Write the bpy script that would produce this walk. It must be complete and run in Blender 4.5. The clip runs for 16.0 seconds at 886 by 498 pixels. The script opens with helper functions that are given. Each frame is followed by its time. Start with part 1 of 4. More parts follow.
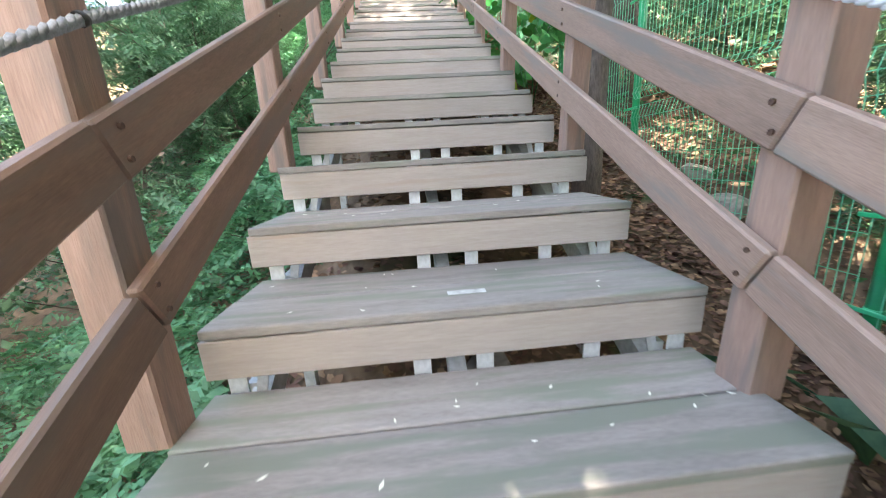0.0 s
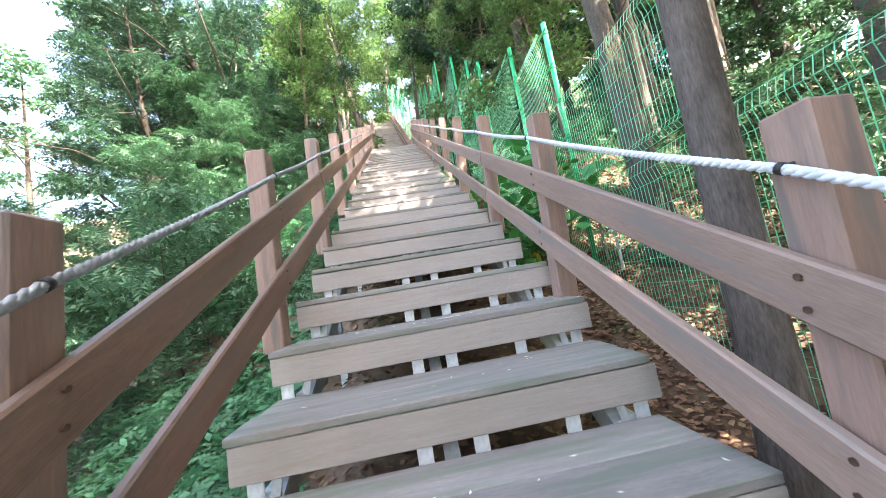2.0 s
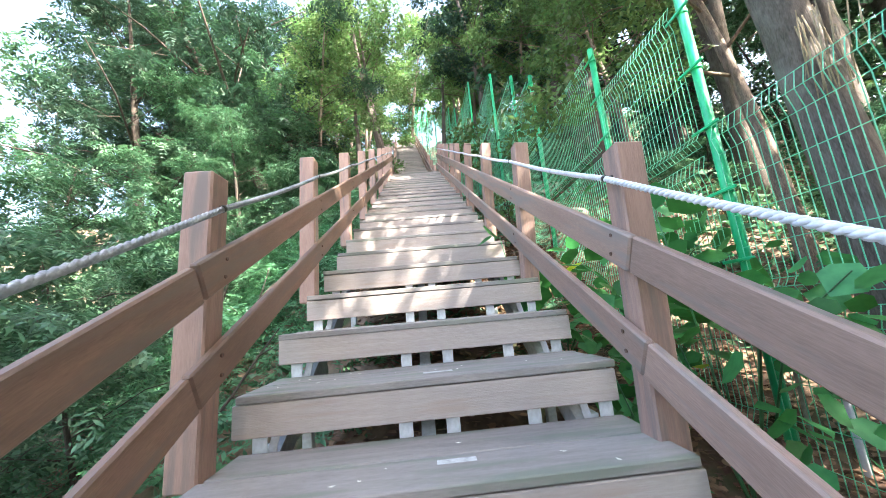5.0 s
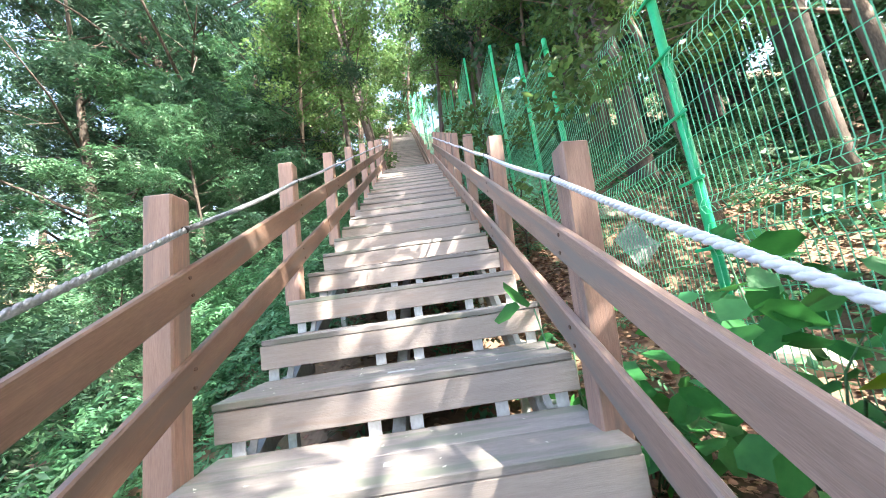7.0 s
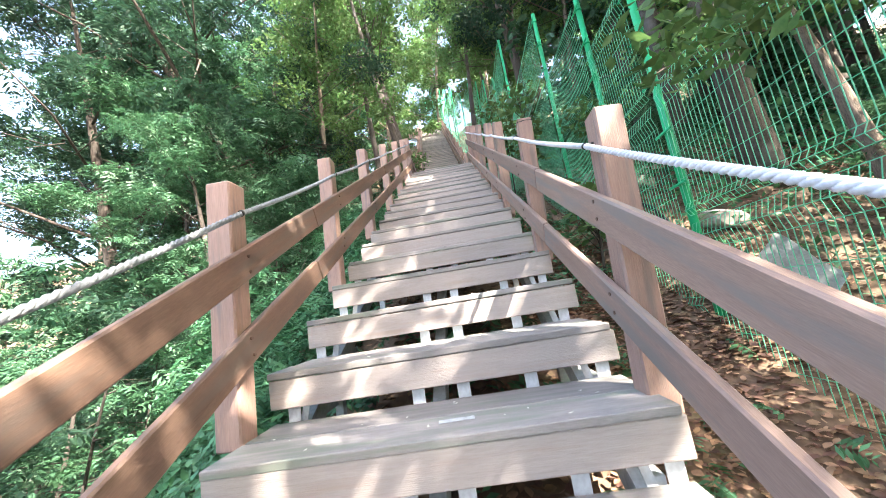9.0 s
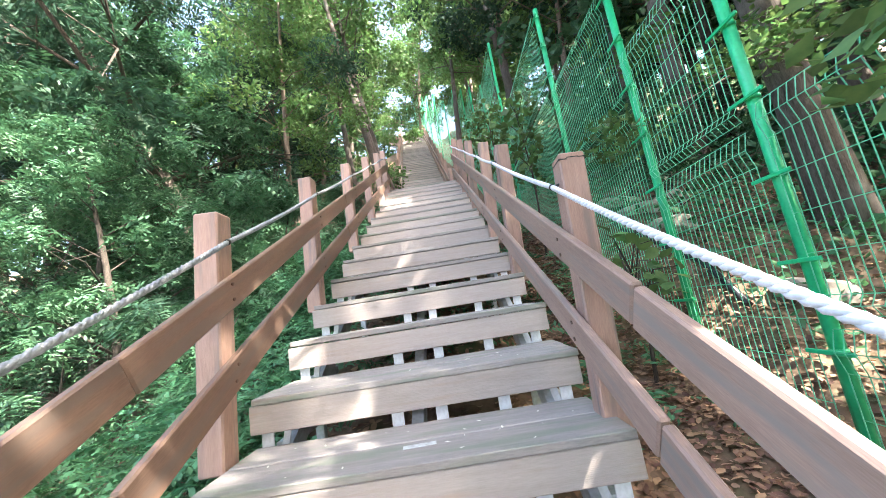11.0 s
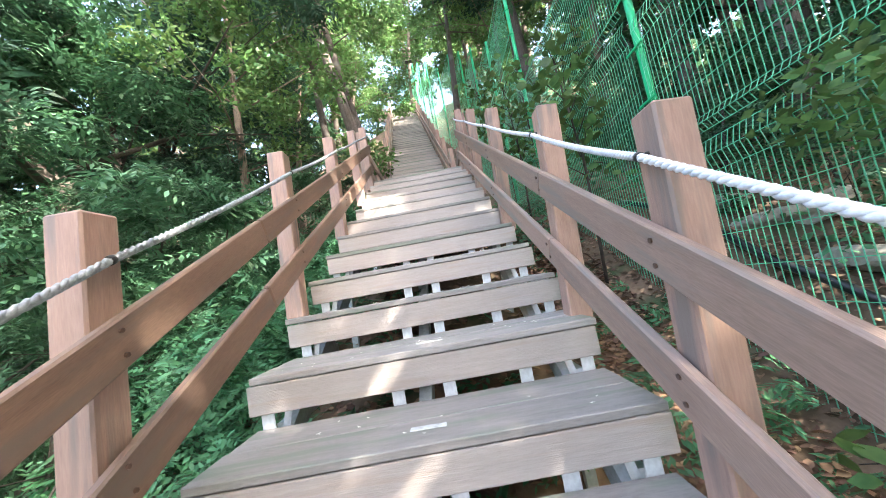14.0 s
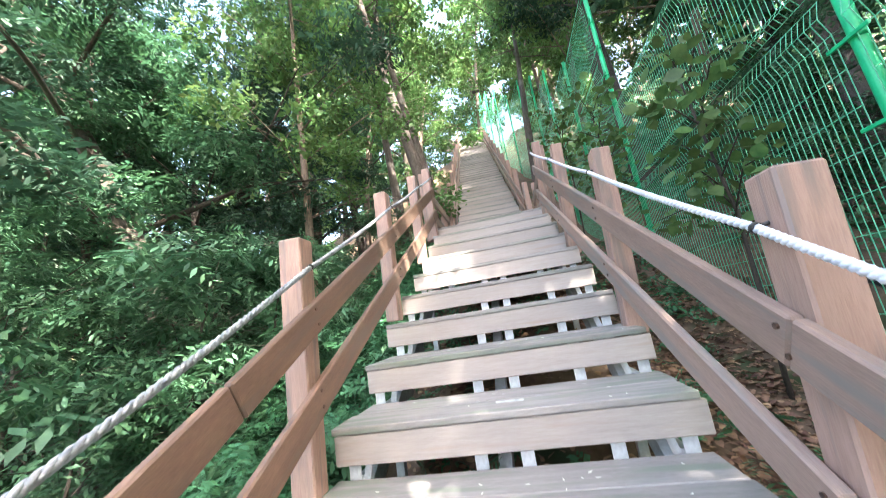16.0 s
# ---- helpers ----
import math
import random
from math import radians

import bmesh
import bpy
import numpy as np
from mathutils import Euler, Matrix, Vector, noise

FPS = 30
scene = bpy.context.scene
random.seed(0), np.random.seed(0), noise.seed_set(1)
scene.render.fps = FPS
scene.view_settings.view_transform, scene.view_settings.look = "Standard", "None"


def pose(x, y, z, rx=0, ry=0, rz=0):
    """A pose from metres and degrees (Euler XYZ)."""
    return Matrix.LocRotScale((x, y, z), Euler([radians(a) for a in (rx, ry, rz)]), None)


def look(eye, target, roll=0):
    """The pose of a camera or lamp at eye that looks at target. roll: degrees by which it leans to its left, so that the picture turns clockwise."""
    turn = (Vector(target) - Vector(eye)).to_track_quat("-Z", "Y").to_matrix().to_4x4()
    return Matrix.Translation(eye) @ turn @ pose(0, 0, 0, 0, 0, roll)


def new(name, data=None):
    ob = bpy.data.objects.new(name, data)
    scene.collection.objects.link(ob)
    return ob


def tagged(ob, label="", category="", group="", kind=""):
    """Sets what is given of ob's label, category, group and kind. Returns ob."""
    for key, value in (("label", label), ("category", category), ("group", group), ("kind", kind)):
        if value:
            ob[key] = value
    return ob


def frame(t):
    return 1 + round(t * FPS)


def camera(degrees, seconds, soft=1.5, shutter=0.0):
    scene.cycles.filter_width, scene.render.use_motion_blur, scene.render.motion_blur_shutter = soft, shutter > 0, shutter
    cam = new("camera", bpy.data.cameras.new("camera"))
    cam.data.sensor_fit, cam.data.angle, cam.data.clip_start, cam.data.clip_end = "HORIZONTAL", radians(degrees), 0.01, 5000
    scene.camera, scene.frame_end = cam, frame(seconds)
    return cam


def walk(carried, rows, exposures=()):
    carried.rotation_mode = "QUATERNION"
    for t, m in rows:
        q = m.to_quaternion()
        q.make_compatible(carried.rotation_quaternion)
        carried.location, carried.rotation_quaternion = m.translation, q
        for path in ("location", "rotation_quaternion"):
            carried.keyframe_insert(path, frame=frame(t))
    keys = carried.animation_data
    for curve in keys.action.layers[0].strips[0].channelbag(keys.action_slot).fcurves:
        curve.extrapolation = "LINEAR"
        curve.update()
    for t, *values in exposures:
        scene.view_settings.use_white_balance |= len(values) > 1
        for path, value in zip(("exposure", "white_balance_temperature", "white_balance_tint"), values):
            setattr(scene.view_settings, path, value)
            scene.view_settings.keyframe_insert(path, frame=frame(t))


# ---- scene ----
cam = camera(103.7, 16.0, soft=0.75, shutter=0.15)
PATH = [
    (0.0, pose(-0.108, -3.674, -1.151, 75.71, 3.29, -5.12)),
    (0.5, pose(-0.133, -3.388, -0.963, 79.28, 5.20, -0.30)),
    (1.0, pose(-0.111, -3.099, -0.811, 75.17, 5.81, -4.05)),
    (1.5, pose(-0.016, -2.801, -0.619, 87.93, 7.16, -5.46)),
    (2.0, pose(-0.053, -2.533, -0.451, 96.99, 9.65, -4.34)),
    (2.5, pose(-0.008, -2.307, -0.289, 95.34, 8.84, -10.54)),
    (3.0, pose(0.042, -2.010, -0.126, 92.15, 10.26, -6.34)),
    (3.5, pose(-0.006, -1.733, -0.018, 92.67, 10.84, -3.56)),
    (4.0, pose(0.044, -1.476, 0.118, 96.81, 7.18, -2.18)),
    (4.5, pose(0.008, -1.204, 0.234, 97.92, 7.58, -3.16)),
    (4.7, pose(0.002, -1.088, 0.299, 100.99, 5.05, -2.48)),
    (6.8, pose(0.170, -0.003, 0.931, 99.46, 6.33, -1.69)),
    (7.0, pose(0.183, 0.095, 1.003, 98.87, 7.97, -1.05)),
    (7.5, pose(0.188, 0.390, 1.110, 98.51, 7.17, 1.32)),
    (8.0, pose(0.187, 0.619, 1.229, 100.22, 7.63, -1.94)),
    (8.5, pose(0.209, 0.892, 1.402, 98.89, 8.72, 0.97)),
    (9.0, pose(0.172, 1.145, 1.480, 99.50, 9.05, 4.90)),
    (9.2, pose(0.172, 1.213, 1.587, 98.13, 8.29, 4.13)),
    (11.3, pose(0.201, 2.293, 2.147, 101.02, 8.97, 1.38)),
    (11.5, pose(0.202, 2.400, 2.162, 103.71, 8.75, 1.23)),
    (12.0, pose(0.153, 2.613, 2.361, 101.67, 8.09, -0.11)),
    (12.5, pose(0.185, 2.857, 2.475, 99.85, 5.84, 2.01)),
    (13.0, pose(0.142, 3.122, 2.547, 99.70, 6.66, 0.23)),
    (13.5, pose(0.128, 3.362, 2.734, 95.23, 9.34, -4.08)),
    (14.0, pose(0.145, 3.665, 2.872, 96.22, 10.27, 0.95)),
    (14.5, pose(0.099, 3.903, 2.975, 96.70, 10.48, 1.93)),
    (15.0, pose(0.113, 4.066, 3.075, 95.06, 9.30, 1.45)),
    (15.5, pose(0.159, 4.296, 3.220, 93.97, 9.93, 8.95)),
    (16.0, pose(0.131, 4.365, 3.380, 101.98, 8.76, 12.12)),
]
EXPOSURES = [(0.0, 3.86, 7300, 7), (1.0, 3.76, 7100, 8), (1.5, 3.76, 7050, 8), (2.5, 3.66, 6850, 9), (4.7, 3.54, 6650, 8), (8.0, 3.34, 6600, 9), (10.0, 3.42, 6600, 9), (12.0, 3.5, 6600, 7), (14.5, 3.58, 6600, 7), (16.0, 3.64, 6550, 7)]
walk(cam, PATH, EXPOSURES)

# ---- world, sun ----
world = bpy.data.worlds.new("world")
scene.world = world
world.use_nodes = True
wn = world.node_tree
wn.nodes.clear()
w_out = wn.nodes.new("ShaderNodeOutputWorld")
w_bg = wn.nodes.new("ShaderNodeBackground")
w_sky = wn.nodes.new("ShaderNodeTexSky")
w_sky.sky_type = "NISHITA"
w_sky.sun_disc = False
SUN_FROM = Vector((0.62, -0.50, 0.80)).normalized()
w_sky.sun_elevation = math.asin(SUN_FROM.z)
w_sky.sun_rotation = math.atan2(SUN_FROM.x, SUN_FROM.y)
w_sky.dust_density = 6.0
w_sky.ozone_density = 0.6
w_bg.inputs["Strength"].default_value = 0.15
wn.links.new(w_sky.outputs[0], w_bg.inputs["Color"])
wn.links.new(w_bg.outputs[0], w_out.inputs["Surface"])
sun_data = bpy.data.lights.new("sun", "SUN")
sun_data.energy = 4.0
sun_data.angle = radians(0.55)
sun_data.color = (1.0, 0.93, 0.82)
sun = new("sun", sun_data)
sun.matrix_world = look(SUN_FROM * 60, (0, 0, 0))


# ---- materials ----
def mat(name, base, dark, rough=0.7, scale=8.0, stretch=(1, 1, 1), bump=0.2, metal=0.0, fine=60.0, per_object=0.0, island=0.0,
        stain=None, stain_at=0.58, ribs=None):
    """A surface in two colours mixed by grain and blotches, with fine relief; optional stains, ribs and variation by piece."""
    m = bpy.data.materials.new(name)
    m.use_nodes = True
    nt = m.node_tree
    b = nt.nodes["Principled BSDF"]
    tc = nt.nodes.new("ShaderNodeTexCoord")
    mp = nt.nodes.new("ShaderNodeMapping")
    mp.inputs["Scale"].default_value = stretch
    nt.links.new(tc.outputs["Object"], mp.inputs["Vector"])
    vec = mp.outputs["Vector"]
    if per_object:
        oi = nt.nodes.new("ShaderNodeObjectInfo")
        off = nt.nodes.new("ShaderNodeVectorMath")
        off.operation = "SCALE"
        comb = nt.nodes.new("ShaderNodeCombineXYZ")
        for i in range(3):
            nt.links.new(oi.outputs["Random"], comb.inputs[i])
        nt.links.new(comb.outputs[0], off.inputs[0])
        off.inputs["Scale"].default_value = 37.0
        add = nt.nodes.new("ShaderNodeVectorMath")
        nt.links.new(vec, add.inputs[0])
        nt.links.new(off.outputs[0], add.inputs[1])
        vec = add.outputs[0]
    n1 = nt.nodes.new("ShaderNodeTexNoise")
    n1.inputs["Scale"].default_value = scale
    n1.inputs["Detail"].default_value = 6.0
    n1.inputs["Roughness"].default_value = 0.65
    nt.links.new(vec, n1.inputs["Vector"])
    n2 = nt.nodes.new("ShaderNodeTexNoise")
    n2.inputs["Scale"].default_value = fine
    n2.inputs["Detail"].default_value = 3.0
    nt.links.new(vec, n2.inputs["Vector"])
    mixf = nt.nodes.new("ShaderNodeMath")
    mixf.operation = "MULTIPLY_ADD"
    nt.links.new(n2.outputs["Fac"], mixf.inputs[0])
    mixf.inputs[1].default_value = 0.45
    half = nt.nodes.new("ShaderNodeMath")
    half.operation = "MULTIPLY"
    half.inputs[1].default_value = 0.6
    nt.links.new(n1.outputs["Fac"], half.inputs[0])
    nt.links.new(half.outputs[0], mixf.inputs[2])
    ramp = nt.nodes.new("ShaderNodeValToRGB")
    ramp.color_ramp.elements[0].position = 0.36
    ramp.color_ramp.elements[0].color = (*dark, 1)
    ramp.color_ramp.elements[1].position = 0.66
    ramp.color_ramp.elements[1].color = (*base, 1)
    nt.links.new(mixf.outputs[0], ramp.inputs[0])
    col = ramp.outputs["Color"]
    if stain:
        n3 = nt.nodes.new("ShaderNodeTexNoise")
        n3.inputs["Scale"].default_value = 2.3
        n3.inputs["Detail"].default_value = 5.0
        nt.links.new(tc.outputs["Object"] if not per_object else vec, n3.inputs["Vector"])
        r3 = nt.nodes.new("ShaderNodeValToRGB")
        r3.color_ramp.elements[0].position = stain_at
        r3.color_ramp.elements[1].position = stain_at + 0.14
        nt.links.new(n3.outputs["Fac"], r3.inputs[0])
        mx = nt.nodes.new("ShaderNodeMix")
        mx.data_type = "RGBA"
        nt.links.new(r3.outputs["Color"], mx.inputs["Factor"])
        nt.links.new(col, mx.inputs["A"])
        mx.inputs["B"].default_value = (*stain, 1)
        col = mx.outputs["Result"]
    if per_object or island:
        hv = nt.nodes.new("ShaderNodeHueSaturation")
        src = nt.nodes.new("ShaderNodeObjectInfo").outputs["Random"] if per_object else nt.nodes.new("ShaderNodeNewGeometry").outputs["Random Per Island"]
        amount = per_object or island
        mr = nt.nodes.new("ShaderNodeMapRange")
        mr.inputs["To Min"].default_value = 1 - amount
        mr.inputs["To Max"].default_value = 1 + amount
        nt.links.new(src, mr.inputs["Value"])
        nt.links.new(mr.outputs[0], hv.inputs["Value"])
        if island:
            mh = nt.nodes.new("ShaderNodeMapRange")
            mh.inputs["To Min"].default_value = 0.475
            mh.inputs["To Max"].default_value = 0.515
            nt.links.new(src, mh.inputs["Value"])
            nt.links.new(mh.outputs[0], hv.inputs["Hue"])
        nt.links.new(col, hv.inputs["Color"])
        col = hv.outputs["Color"]
    nt.links.new(col, b.inputs["Base Color"])
    b.inputs["Roughness"].default_value = rough
    b.inputs["Metallic"].default_value = metal
    if bump:
        bp = nt.nodes.new("ShaderNodeBump")
        bp.inputs["Strength"].default_value = bump
        bp.inputs["Distance"].default_value = 0.01
        height = mixf.outputs[0]
        if ribs:
            wv = nt.nodes.new("ShaderNodeTexWave")
            wv.wave_profile = "SIN"
            wv.bands_direction = ribs[0]
            wv.inputs["Scale"].default_value = ribs[1]
            nt.links.new(tc.outputs["Object"], wv.inputs["Vector"])
            ad = nt.nodes.new("ShaderNodeMath")
            ad.operation = "MULTIPLY_ADD"
            nt.links.new(wv.outputs["Fac"], ad.inputs[0])
            ad.inputs[1].default_value = ribs[2]
            nt.links.new(height, ad.inputs[2])
            height = ad.outputs[0]
        nt.links.new(height, bp.inputs["Height"])
        nt.links.new(bp.outputs[0], b.inputs["Normal"])
    return m


def leaf_mat(name, base, dark, glow=0.35, rough=0.5):
    """Leaves: diffuse and translucent, varied leaf by leaf."""
    m = mat(name, base, dark, rough=rough, scale=3.0, fine=20.0, bump=0.0, island=0.35)
    nt = m.node_tree
    b = nt.nodes["Principled BSDF"]
    out = nt.nodes["Material Output"]
    tr = nt.nodes.new("ShaderNodeBsdfTranslucent")
    mix = nt.nodes.new("ShaderNodeMixShader")
    mix.inputs[0].default_value = glow
    nt.links.new(b.inputs["Base Color"].links[0].from_socket, tr.inputs["Color"])
    nt.links.new(b.outputs[0], mix.inputs[1])
    nt.links.new(tr.outputs[0], mix.inputs[2])
    nt.links.new(mix.outputs[0], out.inputs["Surface"])
    return m


M_TREAD = mat("weathered_deck_wood", (0.285, 0.262, 0.252), (0.175, 0.16, 0.155), 0.62, 4.0, (1.0, 9, 9), 0.16, fine=40, per_object=0.16, stain=(0.17, 0.185, 0.155), stain_at=0.50)
M_RISER = mat("weathered_riser_wood", (0.35, 0.305, 0.285), (0.275, 0.238, 0.22), 0.62, 5.0, (1.0, 14, 14), 0.25, fine=30, per_object=0.12, stain=(0.30, 0.24, 0.21), ribs=("Z", 62.0, 0.08))
M_POST = mat("brown_post_wood", (0.345, 0.222, 0.18), (0.25, 0.155, 0.125), 0.6, 4.0, (10, 10, 1.0), 0.25, fine=30, per_object=0.15, stain=(0.19, 0.145, 0.13), stain_at=0.52)
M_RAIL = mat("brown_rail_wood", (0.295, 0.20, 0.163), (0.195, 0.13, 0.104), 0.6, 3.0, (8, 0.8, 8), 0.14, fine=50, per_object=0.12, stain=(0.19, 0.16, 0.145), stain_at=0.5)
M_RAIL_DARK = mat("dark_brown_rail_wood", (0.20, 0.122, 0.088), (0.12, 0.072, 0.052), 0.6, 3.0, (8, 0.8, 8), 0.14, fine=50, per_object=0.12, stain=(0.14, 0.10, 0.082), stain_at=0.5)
M_STEEL = mat("galvanised_steel", (0.64, 0.67, 0.71), (0.42, 0.44, 0.47), 0.45, 12, bump=0.1, metal=0.25, stain=(0.28, 0.24, 0.20), stain_at=0.66)
M_DARK = mat("black_strap", (0.02, 0.02, 0.02), (0.01, 0.01, 0.01), 0.5)
M_SCREW = mat("rusty_screw", (0.12, 0.07, 0.05), (0.05, 0.03, 0.025), 0.5, metal=0.5)
M_ROPE = mat("white_rope", (0.66, 0.68, 0.74), (0.42, 0.44, 0.50), 0.85, 30, bump=0.3, fine=140)
M_ROPE_GREY = mat("grey_rope", (0.33, 0.345, 0.37), (0.15, 0.16, 0.175), 0.85, 30, bump=0.3, fine=140)
M_GREEN = mat("green_coated_steel", (0.018, 0.50, 0.21), (0.012, 0.38, 0.155), 0.38, 10, bump=0.05, stain=(0.06, 0.46, 0.26))
# Paler than the posts: glossy highlights of the wires put into the colour.
M_WIRE = mat("highlight_green_wire", (0.17, 0.60, 0.37), (0.07, 0.45, 0.25), 0.32, 10, bump=0.05)
M_SOIL = mat("forest_soil", (0.19, 0.125, 0.082), (0.075, 0.05, 0.034), 0.95, 3.0, bump=0.8, fine=26, stain=(0.04, 0.065, 0.025), stain_at=0.55)
M_LITTER = mat("dry_leaf", (0.32, 0.19, 0.12), (0.12, 0.065, 0.042), 0.75, 3, bump=0.0, fine=20, island=0.5)
M_BARK = mat("dark_bark", (0.08, 0.062, 0.051), (0.028, 0.023, 0.02), 0.9, 5.0, (6, 6, 1.2), 1.0, fine=24)
M_BARK_PALE = mat("grey_brown_bark", (0.24, 0.18, 0.145), (0.075, 0.058, 0.047), 0.9, 5.0, (6, 6, 1.2), 1.0, fine=24)
M_BARK_GREY = mat("rough_grey_bark", (0.145, 0.118, 0.105), (0.05, 0.04, 0.035), 0.9, 7.0, (5, 5, 1.0), 1.0, fine=30, stain=(0.19, 0.17, 0.158), stain_at=0.56)
M_STRAW = mat("dry_straw", (0.40, 0.31, 0.20), (0.20, 0.15, 0.09), 0.9, 12, bump=0.2, per_object=0.3)
M_LEAF = leaf_mat("green_leaf", (0.085, 0.185, 0.095), (0.026, 0.085, 0.045))
M_LEAF_B = leaf_mat("fresh_leaf", (0.15, 0.25, 0.08), (0.05, 0.13, 0.045), 0.42)
M_LEAF_D = leaf_mat("dark_leaf", (0.044, 0.10, 0.062), (0.014, 0.045, 0.028), 0.25, 0.62)
M_HERB = leaf_mat("herb_leaf", (0.105, 0.27, 0.13), (0.03, 0.115, 0.055), 0.38)
M_VINE = leaf_mat("broad_vine_leaf", (0.07, 0.30, 0.09), (0.03, 0.17, 0.05), 0.4)
M_YELLOW = leaf_mat("yellow_green_leaf", (0.42, 0.50, 0.03), (0.25, 0.36, 0.02), 0.4)
M_STONE = mat("pale_stone", (0.42, 0.38, 0.33), (0.22, 0.19, 0.16), 0.9, 4, bump=0.6, fine=30)
M_PETAL = mat("white_petal", (0.8, 0.8, 0.74), (0.6, 0.6, 0.5), 0.8, bump=0)
M_MARK = mat("pale_worn_paint", (0.55, 0.57, 0.58), (0.30, 0.31, 0.32), 0.7, 30, bump=0.05)
M_PIPE = mat("black_hose", (0.02, 0.022, 0.025), (0.012, 0.012, 0.014), 0.4)
M_FLEECE = mat("grey_sheet", (0.42, 0.44, 0.43), (0.26, 0.28, 0.27), 0.7, 5, bump=0.3)
M_SIGN = mat("pale_panel", (0.55, 0.60, 0.66), (0.40, 0.45, 0.5), 0.6, 3, bump=0.05)


# ---- mesh helpers ----
def box(bm, x0, x1, y0, y1, z0, z1, bevel=0.0):
    made = bmesh.ops.create_cube(bm, size=1.0)["verts"]
    for v in made:
        v.co = Vector((x0 + (v.co.x + 0.5) * (x1 - x0), y0 + (v.co.y + 0.5) * (y1 - y0), z0 + (v.co.z + 0.5) * (z1 - z0)))
    if bevel:
        edges = list({e for v in made for e in v.link_edges})
        bmesh.ops.bevel(bm, geom=edges, offset=bevel, segments=1, affect="EDGES")
    return made


def tube(bm, points, radii, sides=8, cap=True):
    """A tube along points, with a radius at each."""
    rings = []
    up = Vector((0.13, 0.27, 0.95))
    for i, p in enumerate(points):
        p = Vector(p)
        a = Vector(points[max(i - 1, 0)])
        b = Vector(points[min(i + 1, len(points) - 1)])
        t = (b - a).normalized()
        u = t.cross(up)
        if u.length < 1e-3:
            u = t.cross(Vector((1, 0, 0)))
        u.normalize()
        v = t.cross(u)
        r = radii[i] if hasattr(radii, "__len__") else radii
        rings.append([bm.verts.new(p + r * (math.cos(6.2832 * k / sides) * u + math.sin(6.2832 * k / sides) * v)) for k in range(sides)])
    for r0, r1 in zip(rings, rings[1:]):
        for k in range(sides):
            bm.faces.new((r0[k], r0[(k + 1) % sides], r1[(k + 1) % sides], r1[k])).smooth = True
    if cap:
        bm.faces.new(rings[0][::-1])
        bm.faces.new(rings[-1])


def mesh_of(name, bm, material):
    me = bpy.data.meshes.new(name)
    bmesh.ops.recalc_face_normals(bm, faces=bm.faces)
    bm.to_mesh(me)
    bm.free()
    me.materials.append(material)
    return me


def part(name, bm, material, parent=None, label=""):
    me = bm if isinstance(bm, bpy.types.Mesh) else mesh_of(name, bm, material)
    ob = new(name, me)
    if parent:
        ob.parent = parent
    if label:
        ob["label"] = label
    return ob


def thing(name, label, category, group="", kind="", at=(0, 0, 0)):
    ob = tagged(new(name), label, category, group, kind)
    ob.location = at
    return ob


def leaves(name, centres, size, material, rng, droop=0.25, flat=0.0, aspect=0.5, shape=4):
    """One mesh of many small folded leaves about the given centres."""
    n = len(centres)
    c = np.asarray(centres, float)
    a = rng.uniform(0, 2 * np.pi, n)
    tilt = rng.normal(-droop, 0.5, n) * (1 - flat)
    t = np.stack([np.cos(a) * np.cos(tilt), np.sin(a) * np.cos(tilt), np.sin(tilt)], 1)
    s = np.stack([-np.sin(a), np.cos(a), np.zeros(n)], 1)
    roll = rng.normal(0, 0.7, n) * (1 - flat)
    nrm = np.cross(t, s)
    s = s * np.cos(roll)[:, None] + nrm * np.sin(roll)[:, None]
    nrm = np.cross(t, s)
    L = (size * rng.uniform(0.6, 1.35, n))[:, None]
    Wd = L * aspect * 0.5
    if shape == 4:
        v = np.stack([c, c + t * L * 0.5 + s * Wd - nrm * L * 0.06, c + t * L, c + t * L * 0.5 - s * Wd - nrm * L * 0.06], 1)
        idx = np.array([0, 1, 2, 0, 2, 3])
        sizes = [3, 3]
    else:
        v = np.stack([c, c + t * L * 0.25 + s * Wd * 0.9, c + t * L * 0.6 + s * Wd * 1.05, c + t * L - nrm * L * 0.12,
                      c + t * L * 0.6 - s * Wd * 1.05, c + t * L * 0.25 - s * Wd * 0.9, c + t * L * 0.5 - nrm * L * 0.07], 1)
        idx = np.array([0, 1, 6, 1, 2, 6, 2, 3, 6, 3, 4, 6, 4, 5, 6, 5, 0, 6])
        sizes = [3] * 6
    k = v.shape[1]
    loops = (idx[None, :] + (np.arange(n) * k)[:, None]).ravel().astype(np.int32)
    me = bpy.data.meshes.new(name)
    me.vertices.add(n * k)
    me.vertices.foreach_set("co", v.astype(np.float32).ravel())
    me.loops.add(len(loops))
    me.loops.foreach_set("vertex_index", loops)
    f = n * len(sizes)
    me.polygons.add(f)
    me.polygons.foreach_set("loop_start", (np.arange(f) * 3).astype(np.int32))
    me.polygons.foreach_set("loop_total", np.full(f, 3, np.int32))
    me.update(calc_edges=True)
    me.materials.append(material)
    return me


